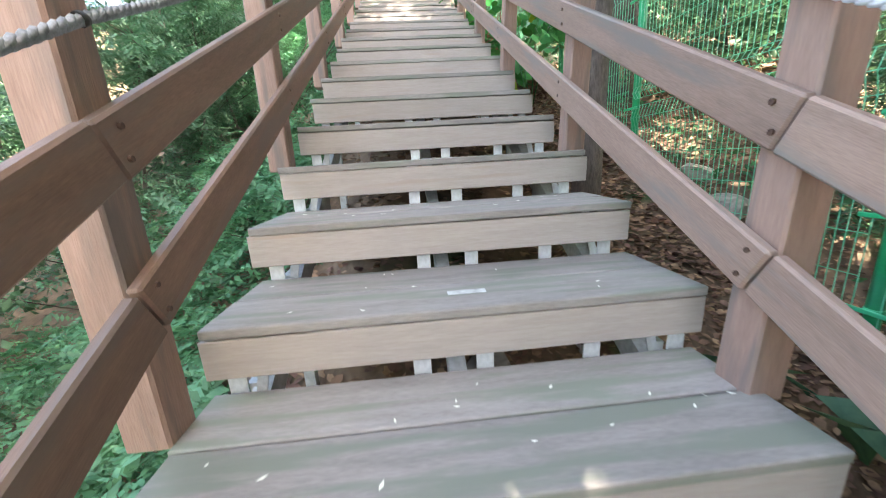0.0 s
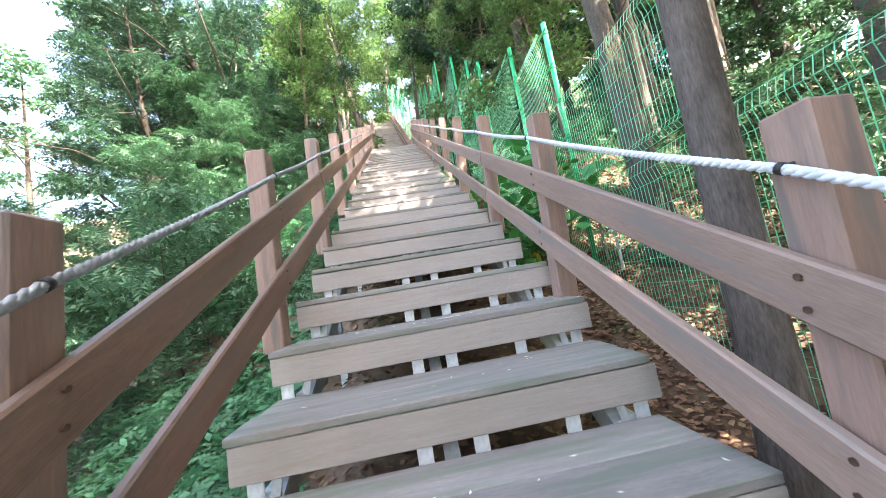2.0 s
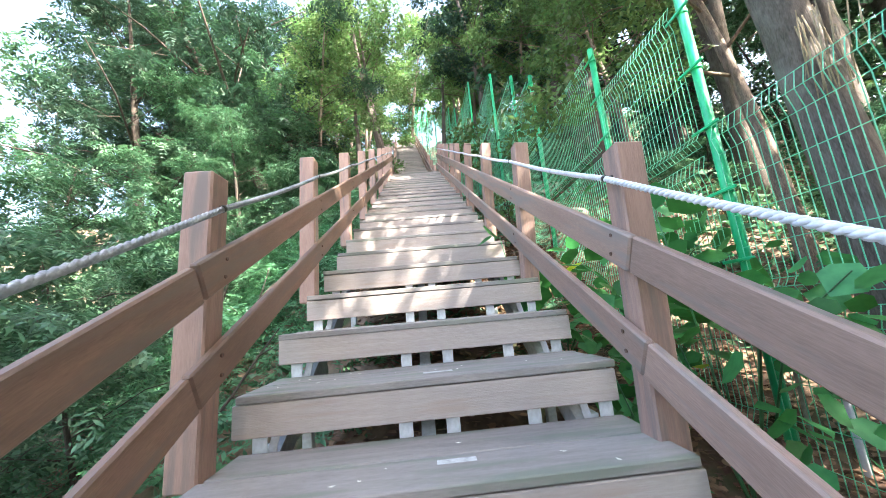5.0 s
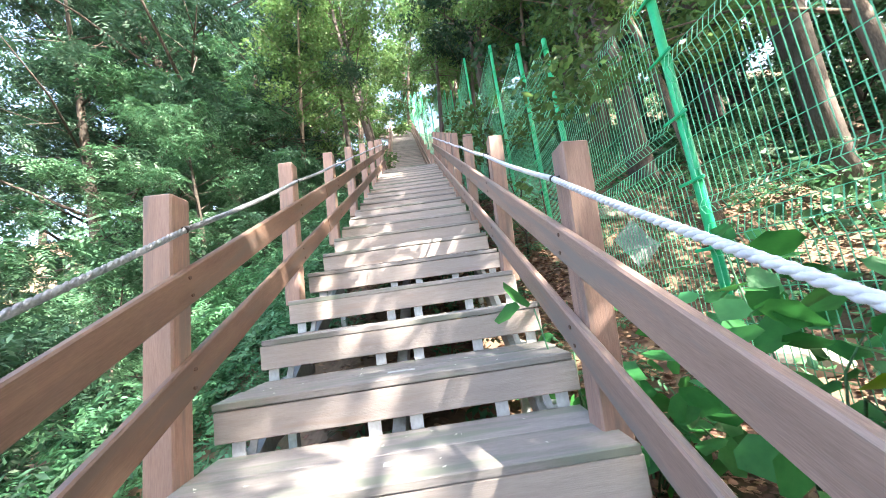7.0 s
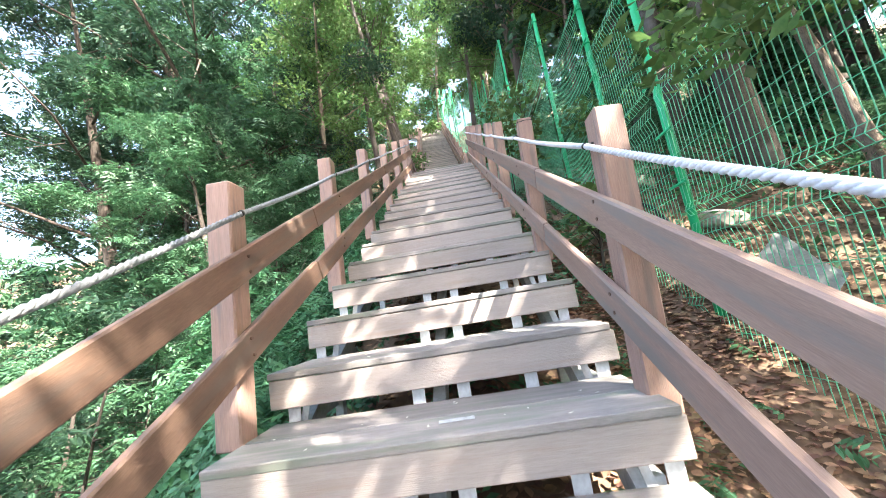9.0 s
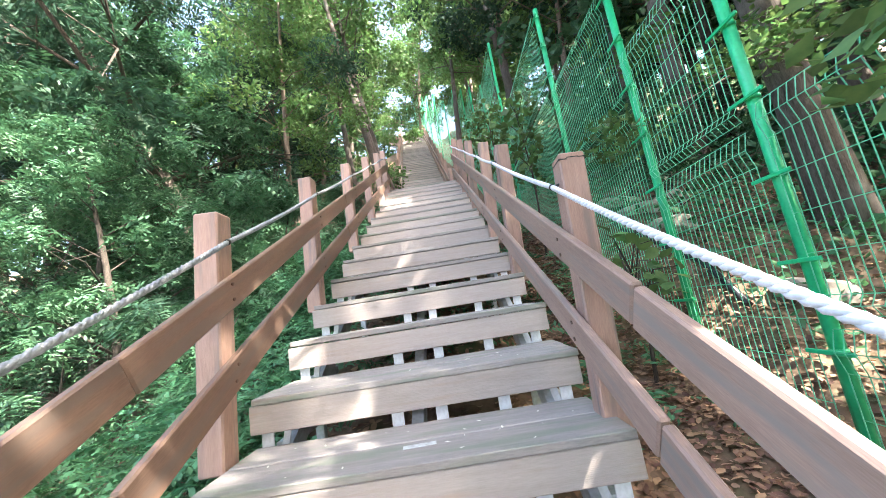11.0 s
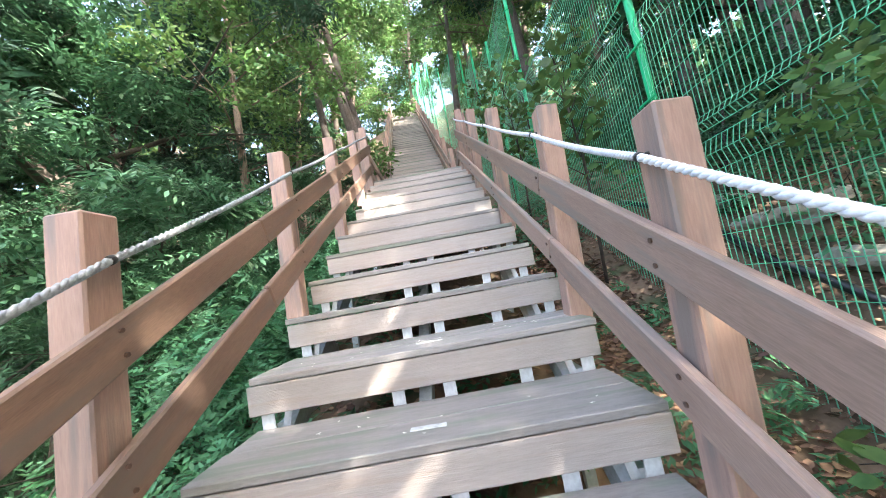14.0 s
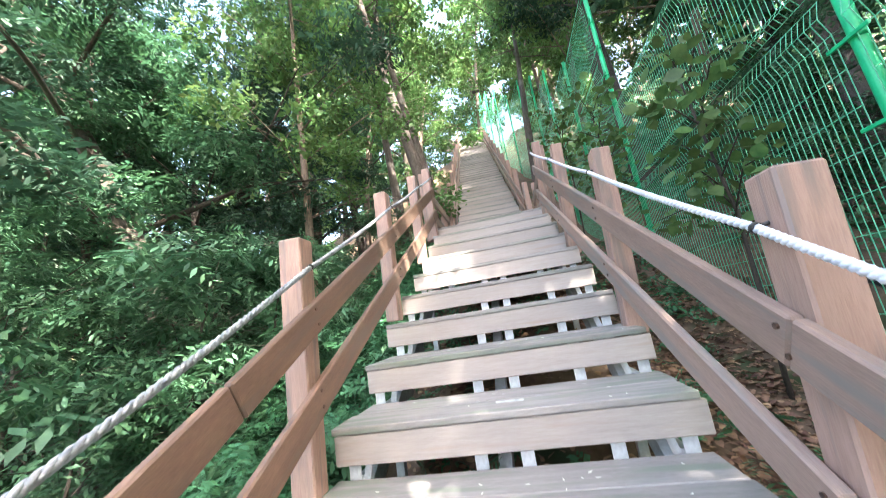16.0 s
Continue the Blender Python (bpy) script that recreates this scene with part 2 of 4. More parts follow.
def fronds(name, centres, stem, pairs, leaf_len, material, rng, droop=0.2, aspect=0.42):
    """One mesh of feathered leaves: about each centre a stem's length of paired leaflets."""
    c = np.asarray(centres, float)
    n = len(c)
    a = rng.uniform(0, 2 * np.pi, n)
    tilt = rng.normal(-droop, 0.35, n)
    t = np.stack([np.cos(a) * np.cos(tilt), np.sin(a) * np.cos(tilt), np.sin(tilt)], 1)
    s = np.stack([-np.sin(a), np.cos(a), np.zeros(n)], 1)
    roll = rng.normal(0, 0.4, n)
    nr = np.cross(t, s)
    s = s * np.cos(roll)[:, None] + nr * np.sin(roll)[:, None]
    nr = np.cross(t, s)
    L = stem * rng.uniform(0.65, 1.3, n)
    rows = []
    for k in range(pairs):
        g = (k + 0.6) / pairs
        for sg in (-1, 1):
            base = c + t * (L * g)[:, None] - np.array([0, 0, 1]) * (L * 0.28 * g * g)[:, None]
            ax = s * sg * 0.88 + t * 0.42 - nr * 0.15 + rng.normal(0, 0.16, (n, 3))
            ll = (leaf_len * (0.55 + 0.8 * np.sin(np.pi * min(0.95, g * 0.9 + 0.12))) * rng.uniform(0.8, 1.2, n))[:, None]
            wd = t * ll * aspect * 0.5
            rows.append(np.stack([base, base + ax * ll * 0.5 + wd, base + ax * ll - nr * ll * 0.1, base + ax * ll * 0.5 - wd], 1))
    v = np.concatenate(rows, 0)
    m = len(v)
    loops = (np.array([0, 1, 2, 0, 2, 3])[None, :] + (np.arange(m) * 4)[:, None]).ravel().astype(np.int32)
    me = bpy.data.meshes.new(name)
    me.vertices.add(m * 4)
    me.vertices.foreach_set("co", v.astype(np.float32).ravel())
    me.loops.add(len(loops))
    me.loops.foreach_set("vertex_index", loops)
    me.polygons.add(m * 2)
    me.polygons.foreach_set("loop_start", (np.arange(m * 2) * 3).astype(np.int32))
    me.polygons.foreach_set("loop_total", np.full(m * 2, 3, np.int32))
    me.update(calc_edges=True)
    me.materials.append(material)
    return me


# ---- the plan ----
RUN, RISE, WIDE = 0.357, 0.19, 1.32
SLOPE = RISE / RUN
HALF = WIDE / 2
FIRST, LAST = -16, 24
F2_Y, F2_RUN, F2_RISE, F2_N, F2_TURN = 10.07, 0.29, 0.194, 46, 2.6
TOP_Z = LAST * RISE


def line_z(y):
    """Height of the line of the step noses, continued up the hill."""
    if y < LAST * RUN:
        return y * SLOPE
    if y < F2_Y:
        return TOP_Z
    return min(TOP_Z + (y - F2_Y) * 0.669, 14.5 + (y - F2_Y) * 0.12)


def ground_z(x, y):
    base = line_z(y) if y > -14 else -14 * SLOPE + (y + 14) * 0.2
    if LAST * RUN - 1.5 < y < F2_Y + 1.5:
        t = (y - LAST * RUN + 1.5) / (F2_Y + 3 - LAST * RUN)
        base = line_z(LAST * RUN - 1.5) * (1 - t) + line_z(F2_Y + 1.5) * t
    off = -0.46 - 0.16 * max(0.0, min(1.0, abs(x) / 0.5))
    if x > 0.5:
        off -= 0.36 * min(1.0, (x - 0.5) / 0.7)
        off += 0.10 * max(0.0, min(x, 14) - 2.2)
        # a low terrace behind the fence
        off += 0.5 * max(0.0, min(1.0, (x - 1.75) / 0.4)) * max(0.0, min(1.0, (y - 3.5) / 1.5))
    if x < -0.4:
        off -= 0.45 * min(1.0, (-x - 0.4) / 0.7)
        off -= 0.42 * max(0.0, min(-x, 14) - 1.1)
    n = 0.10 * noise.noise((x * 0.8, y * 0.8, 3.1)) + 0.05 * noise.noise((x * 2.6, y * 2.6, 7.7))
    far = max(0.0, min(1.0, (max(abs(x), abs(y)) - 12) / 30))
    n += far * 1.2 * noise.noise((x * 0.06, y * 0.06, 1.0))
    return base + off + n


def make_ground():
    xs = np.unique(np.concatenate([np.arange(-6, 6.01, 0.2), -6 - np.geomspace(0.4, 400, 22), 6 + np.geomspace(0.4, 400, 22)]))
    ys = np.unique(np.concatenate([np.arange(-7, 20.01, 0.2), -7 - np.geomspace(0.4, 400, 20), 20 + np.geomspace(0.4, 400, 22)]))
    verts = [(x, y, ground_z(x, y)) for y in ys for x in xs]
    nx = len(xs)
    faces = [(j * nx + i, j * nx + i + 1, (j + 1) * nx + i + 1, (j + 1) * nx + i) for j in range(len(ys) - 1) for i in range(nx - 1)]
    me = bpy.data.meshes.new("ground")
    me.from_pydata(verts, [], faces)
    me.polygons.foreach_set("use_smooth", [True] * len(faces))
    me.materials.append(M_SOIL)
    tagged(new("ground", me), "steep brown forest soil under the stairs, strewn with leaves", "ground", kind="structure")


make_ground()


# ---- stairs ----
def deck_meshes(run, wide):
    half = wide / 2
    out = {}
    bw = (run - 0.006) / 2 + 0.012
    for key, y0 in (("front", -0.002), ("back", -0.002 + bw + 0.006)):
        bm = bmesh.new()
        box(bm, -half, half, y0, y0 + bw, -0.026, 0.0, 0.003)
        out[key] = mesh_of("tread_board", bm, M_TREAD)
    bm = bmesh.new()
    box(bm, -half - 0.004, half + 0.004, 0.001, 0.024, -0.136, -0.0285, 0.003)
    out["riser"] = mesh_of("riser_board", bm, M_RISER)
    bm = bmesh.new()
    box(bm, -0.024, 0.024, 0.03, 0.036, -0.21, -0.027)
    box(bm, -0.024, 0.024, 0.036, run + 0.02, -0.034, -0.0275)
    out["bracket"] = mesh_of("bracket", bm, M_STEEL)
    for key, sg in (("brace_l", 1), ("brace_r", -1)):
        bm = bmesh.new()
        for v in box(bm, -0.014, 0.014, 0.045, 0.051, -0.24, -0.027):
            v.co.x += sg * (0.035 + 0.05 * (v.co.z + 0.24) / 0.213)
        for v in box(bm, -0.02, 0.02, 0.06, run + 0.05, -0.235, -0.19):
            v.co.x += sg * 0.02
        out[key] = mesh_of("brace", bm, M_STEEL)
    bm = bmesh.new()
    box(bm, -0.055, 0.055, 0.10, 0.128, 0.0006, 0.0016)
    out["mark"] = mesh_of("worn_mark", bm, M_MARK)
    return out


def make_flight(label, name, noses, run, wide, origin, turn, rise, marks=True, rails_under=True):
    """A flight of open timber steps on steel brackets and sloping steel stringers. noses: how many."""
    st = thing(name, label, "staircase", kind="structure")
    st.matrix_world = Matrix.Translation(origin) @ pose(0, 0, 0, 0, 0, turn)
    me = deck_meshes(run, wide)
    rr = random.Random(len(noses) + 5)
    half = wide / 2
    for i in noses:
        y, z = i * run, i * rise
        for key, nm in (("front", "tread_board"), ("back", "tread_board"), ("riser", "riser_board")):
            ob = part(nm, me[key], None, st)
            ob.location = (rr.uniform(-0.008, 0.008), y, z + rr.uniform(-0.002, 0.001))
            ob.rotation_euler = (0, rr.uniform(-0.0025, 0.0025), rr.uniform(-0.002, 0.002))
        for bx in (-half + 0.06, -0.10, 0.07, half - 0.30, half - 0.06):
            ob = part("bracket", me["bracket"], None, st)
            ob.location = (bx + rr.uniform(-0.02, 0.02), y, z)
        for bx, key in ((-half + 0.06, "brace_l"), (half - 0.06, "brace_r")):
            ob = part("brace", me[key], None, st)
            ob.location = (bx, y, z)
        if marks and rr.random() < 0.75:
            ob = part("worn_mark", me["mark"], None, st, "pale rubbed paint mark")
            ob.location = (rr.uniform(-0.02, 0.08), y + rr.uniform(-0.02, 0.03), z)
            ob.rotation_euler = (0, 0, rr.uniform(-0.06, 0.06))
    a, b = noses[0], noses[-1]
    for bx in (-half + 0.10, -0.02, half - 0.12):
        bm = bmesh.new()
        for v in box(bm, bx - 0.025, bx + 0.025, 0, 1, -0.10, 0.0):
            f = v.co.y
            v.co.y = (a + (b - a) * f) * run + 0.12
            v.co.z += (a + (b - a) * f) * rise - 0.17
        part("stringer", bm, M_STEEL, st)
    bmd = bmesh.new()
    box(bmd, -0.02, 0.02, 0.05, 0.09, -0.85, -0.2)
    leg = mesh_of("support_leg", bmd, M_STEEL)
    for i in list(noses)[::3]:
        for bx in (-half + 0.10, half - 0.12):
            ob = part("support_leg", leg, None, st)
            ob.location = (bx, i * run, i * rise)
    return st


make_flight("long straight flight of weathered grey wooden steps on steel brackets", "stair_flight", range(FIRST, LAST), RUN, WIDE, (0, 0, 0), 0, RISE)
F2_AT = (-0.02, F2_Y, TOP_Z)
make_flight("upper flight of weathered grey wooden steps beyond the landing", "stair_flight", range(1, F2_N), F2_RUN, 1.28, F2_AT, F2_TURN, F2_RISE, marks=False)
f2_end = Matrix.Translation(F2_AT) @ pose(0, 0, 0, 0, 0, F2_TURN) @ Vector((0, F2_N * F2_RUN, F2_N * F2_RISE))
make_flight("topmost flight of weathered wooden steps turning off through the trees", "stair_flight", range(1, 16), F2_RUN, 1.28,
            (f2_end.x - 0.25, f2_end.y + 1.0, f2_end.z), 16, 0.165, marks=False)


def make_landing(name, x0, x1, y0, y1, z):
    ob = thing(name, "small landing of grey deck boards between two flights", "landing", kind="structure")
    n = max(2, int((y1 - y0) / 0.15))
    bw = (y1 - y0) / n
    for i in range(n):
        bm = bmesh.new()
        box(bm, x0, x1, y0 + i * bw + 0.003, y0 + (i + 1) * bw - 0.003, z - 0.026, z, 0.004)
        part("deck_board", bm, M_TREAD, ob)
    bm = bmesh.new()
    box(bm, x0, x1, y0 - 0.020, y0 + 0.002, z - 0.14, z - 0.033, 0.004)
    part("riser_board", bm, M_RISER, ob)
    for x in (x0 + 0.1, x1 - 0.15):
        for y in (y0 + 0.1, y1 - 0.15):
            bm = bmesh.new()
            box(bm, x, x + 0.05, y, y + 0.05, z - 1.3, z - 0.027)
            part("support_leg", bm, M_STEEL, ob)


make_landing("landing", -HALF - 0.06, HALF + 0.06, LAST * RUN + 0.026, F2_Y + F2_RUN, TOP_Z)
make_landing("landing", f2_end.x - 1.0, f2_end.x + 0.75, f2_end.y + 0.03, f2_end.y + 1.35, f2_end.z)

# ---- railings ----
POST_W = 0.094


def post_mesh(height, below):
    bm = bmesh.new()
    box(bm, -POST_W / 2, POST_W / 2, -POST_W / 2, POST_W / 2, -below, height, 0.006)
    return mesh_of("post", bm, M_POST)


def plank_mesh(length, tall=0.115, thick=0.03, wood=None):
    bm = bmesh.new()
    box(bm, -thick / 2, thick / 2, 0, length, 0, tall, 0.006)
    return mesh_of("rail", bm, wood or M_RAIL)


def screw_mesh():
    bm = bmesh.new()
    bmesh.ops.create_cone(bm, segments=8, radius1=0.007, radius2=0.006, depth=0.006, cap_ends=True)
    bmesh.ops.rotate(bm, verts=bm.verts, matrix=Matrix.Rotation(radians(90), 3, "Y"))
    return mesh_of("screw", bm, M_SCREW)


SCREW = screw_mesh()


def make_railing(label, side, ys, zs, slope, frame_m, half, plank_steps, rr, top=0.80, lean=0.0, low=0.125, high=0.425, inset=0.0, split=None, wood=None):
    """Square posts at ys with two planks on their inner faces. side: -1 or 1."""
    rl = thing("wooden_railing", label, "railing", "railings of the stairs")
    rl.matrix_world = frame_m
    pm = post_mesh(top, 0.14)
    px = side * (half + 0.012 + POST_W / 2 - inset)
    rx = side * (half - 0.005 - inset)
    for y, z in zip(ys, zs):
        ob = ob_post = part("post", pm, None, rl)
        ob.location = (px + rr.uniform(-0.004, 0.004), y, z)
        ob.rotation_euler = (rr.uniform(-0.006, 0.006), lean + rr.uniform(-0.005, 0.005), rr.uniform(-0.03, 0.03))
        for h in (low + 0.065, high + 0.065):
            for dz in (-0.028, 0.03):
                sc = part("screw", SCREW, None, rl)
                sc.location = (rx + lean * h - side * 0.0165, y + rr.uniform(-0.012, 0.012), z + h + dz)
        if split and abs(y - split) < 0.02:
            bm = bmesh.new()
            for a, b, dz in ((-0.05, -0.018, -0.004), (-0.02, 0.022, 0.002), (0.02, 0.049, 0.0)):
                box(bm, a, b, -POST_W / 2 - 0.0015, -POST_W / 2 + 0.01, top - 0.024 + dz, top - 0.0205 + dz)
            box(bm, -0.0492, -0.04, -0.05, 0.035, top - 0.027, top - 0.0235)
            crack = part("crack", bm, M_DARK, rl, "dark split under the worn top of a post")
            crack.location, crack.rotation_euler = ob_post.location, ob_post.rotation_euler
    for h in (low, high):
        y = ys[0] - 0.06
        k = 0
        while y < ys[-1] + 0.05 - 0.01:
            length = min(plank_steps[k % len(plank_steps)], ys[-1] + 0.06 - y)
            k += 1
            ob = part("rail", plank_mesh((length - 0.005) * math.hypot(1, slope), 0.128 / math.hypot(1, slope), wood=wood), None, rl)
            ob.rotation_euler = (math.atan(slope), 0, 0)
            ob.location = (rx + lean * (h + 0.06) + rr.uniform(-0.002, 0.002), y, zs[0] + (y - ys[0]) * slope + h + rr.uniform(-0.004, 0.004))
            y += length
    return rl


rr = random.Random(3)
LEFT_S = [-14.3, -11.3, -8.3, -5.38, -2.39, 0.62, 3.6, 6.63, 9.65, 12.56, 15.72, 18.85, 21.7, 23.9]
RIGHT_S = [-14.4, -11.4, -8.4, -5.53, -2.43, 0.43, 3.43, 6.41, 9.46, 12.48, 14.5, 17.5, 20.5, 23.6]
for side, ss, lab in ((-1, LEFT_S, "wooden railing with dark brown planks above the open slope"),
                      (1, RIGHT_S, "wooden railing with bleached brown planks by the green fence")):
    make_railing(lab, side, [s * RUN for s in ss], [s * RISE for s in ss], SLOPE, Matrix.Identity(4), HALF, (2.2, 3.1, 2.9), rr,
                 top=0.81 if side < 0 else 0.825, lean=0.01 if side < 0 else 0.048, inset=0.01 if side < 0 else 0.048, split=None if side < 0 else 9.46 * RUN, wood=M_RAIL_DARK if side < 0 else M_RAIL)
m2 = Matrix.Translation(F2_AT) @ pose(0, 0, 0, 0, 0, F2_TURN)
f2s = F2_RISE / F2_RUN
for side in (-1, 1):
    ys = [0.3 + 1.05 * k for k in range(13)]
    make_railing("brown wooden railing of the upper flight", side, ys, [y * f2s for y in ys], f2s, m2, 0.64, (2.6, 3.0), rr)
    make_railing("short level brown railing of the landing", side, [0.05, 1.35], [0, 0], 0.0,
                 Matrix.Translation((0.0, LAST * RUN + 0.05, TOP_Z)), HALF + 0.06, (2.6,), rr)
m3 = Matrix.Translation((f2_end.x - 0.25, f2_end.y + 1.0, f2_end.z)) @ pose(0, 0, 0, 0, 0, 16)
for side in (-1, 1):
    ys = [0.3 + 1.0 * k for k in range(5)]
    make_railing("brown wooden railing of the topmost flight", side, ys, [y * 0.165 / F2_RUN for y in ys], 0.165 / F2_RUN, m3, 0.64, (2.6,), rr)


# ---- ropes along the posts ----
def make_rope(label, material, x, s_list, radius, h0, sag):
    bm = bmesh.new()
    pts = []
    for a, b in zip(s_list, s_list[1:]):
        n = 14
        for k in range(n):
            f = k / n
            y = (a + (b - a) * f) * RUN
            pts.append(Vector((x, y, y * SLOPE + h0 - sag * 4 * f * (1 - f))))
    pts.append(Vector((x, s_list[-1] * RUN, s_list[-1] * RISE + h0)))
    # three strands laid round each other
    fine = []
    for p, q in zip(pts, pts[1:]):
        for k in range(8):
            fine.append(p.lerp(q, k / 8))
    for strand in range(3):
        path = []
        for i, p in enumerate(fine):
            a = i * 1.1 + strand * 2.0944
            path.append(p + Vector((math.cos(a), -0.5 * math.sin(a), 0.87 * math.sin(a))) * radius * 0.46)
        tube(bm, path, radius * 0.64, 6, cap=True)
    rope = part("rope", bm, material)
    tagged(rope, label, "rope")
    for s in s_list:
        bm = bmesh.new()
        c = Vector((x, s * RUN, s * RISE + h0))
        d = Vector((0, 1, SLOPE)).normalized()
        tube(bm, [c - d * 0.006, c + d * 0.006], radius * 1.18, 10)
        side = 1 if x > 0 else -1
        tube(bm, [c, c + Vector((side * 0.05, 0, 0.012))], 0.005, 6)
        part("strap", bm, M_DARK, rope, "black fixing loop")
    return rope


make_rope("thick white braided rope strung along the posts", M_ROPE, HALF - 0.026, RIGHT_S, 0.0102, 0.715, 0.012)
make_rope("thick weathered grey rope strung along the posts", M_ROPE_GREY, -HALF + 0.02, LEFT_S, 0.0105, 0.69, 0.012)

# ---- green mesh fence ----
FENCE_X = 1.87
# along the stairs, in steps, with the height above the line of the noses; then on round the top
FENCE = [(FENCE_X, s * RUN, s * RISE + h) for s, h in ((-16.0, 1.8), (-11.5, 1.8), (-6.8, 1.63), (-1.7, 1.75), (2.8, 1.85), (5.9, 1.8), (10.6, 1.9),
                                                         (13.1, 2.1), (17.15, 2.5), (24.9, 2.9))]
FENCE += [(x, y, line_z(y) + 2.9) for x, y in ((1.85, 10.6), (1.8, 12.2), (1.75, 13.9), (1.6, 15.6), (1.3, 17.4), (0.95, 19.2), (0.6, 21.0), (0.35, 22.8),
                                               (0.1, 24.4), (-0.3, 25.7), (-0.9, 27.0))]


def mesh_panel(length, z0, z1):
    """Welded wire panel in the plane x = 0 with folded stiffening rows."""
    bm = bmesh.new()

    def wire(p, q, r):
        p, q = Vector(p), Vector(q)
        t = (q - p).normalized()
        u = Vector((1, 0, 0))
        v = t.cross(u)
        ra = [bm.verts.new(p + r * (math.cos(2.0944 * k) * u + math.sin(2.0944 * k) * v)) for k in range(3)]
        rb = [bm.verts.new(q + r * (math.cos(2.0944 * k) * u + math.sin(2.0944 * k) * v)) for k in range(3)]
        for k in range(3):
            bm.faces.new((ra[k], ra[(k + 1) % 3], rb[(k + 1) % 3], rb[k]))
    n = max(3, int(length / 0.040))
    rows = []
    z = z1
    while z > z0 + 0.02:
        rows.append(z)
        z -= 0.19
    rows.append(z0)
    folds = {0, len(rows) - 2}
    for i in range(n + 1):
        y = i * length / n
        for k, (a, b) in enumerate(zip(rows, rows[1:])):
            if k in folds:
                mid = (a + b) / 2
                wire((0, y, a), (-0.028, y, mid), 0.0029)
                wire((-0.028, y, mid), (0, y, b), 0.0029)
            else:
                wire((0, y, a), (0, y, b), 0.0029)
    for k, z in enumerate(rows):
        wire((0.004, 0, z), (0.004, length, z), 0.0023)
        if k in folds and k + 1 < len(rows):
            wire((-0.03, 0, (z + rows[k + 1]) / 2), (-0.03, length, (z + rows[k + 1]) / 2), 0.0023)
    return mesh_of("mesh_panel", bm, M_WIRE)


def make_fence():
    fence = thing("mesh_fence", "tall bright green coated wire mesh fence stepping up the slope", "fence")
    for x, y, zt in FENCE:
        zb = ground_z(x, y) - 0.15
        bm = bmesh.new()
        tube(bm, [(x, y, zb), (x, y, zt)], 0.03, 14)
        bmesh.ops.create_uvsphere(bm, u_segments=12, v_segments=6, radius=0.032, matrix=Matrix.Translation((x, y, zt)) @ Matrix.Diagonal((1, 1, 0.5, 1)))
        post = part("post", bm, M_GREEN, fence)
        k = 0.14
        while zt - k > zb + 0.4:
            bm = bmesh.new()
            z = zt - k
            box(bm, x - 0.05, x - 0.036, y - 0.105, y + 0.105, z - 0.010, z + 0.010, 0.003)
            tube(bm, [(x, y, z - 0.012), (x, y, z + 0.012)], 0.034, 12)
            part("clamp", bm, M_GREEN, post)
            k += 0.42
    for (x0, y0, t0), (x1, y1, t1) in zip(FENCE, FENCE[1:]):
        span = math.hypot(x1 - x0, y1 - y0)
        top = t0 - 0.04
        mid = top - 1.04
        low = min(ground_z(x0, y0), ground_z(x1, y1)) + 0.02
        for za, zb in ((mid, top), (low, mid - 0.06)):
            if zb - za < 0.3:
                continue
            ob = part("mesh_panel", mesh_panel(span - 0.1, za, zb), None, fence)
            a = math.atan2(-(x1 - x0), y1 - y0)
            ob.rotation_euler = (0, 0, a)
            ob.location = (x0 - 0.045 - 0.05 * math.sin(a), y0 + 0.05 * math.cos(a), 0)


make_fence()


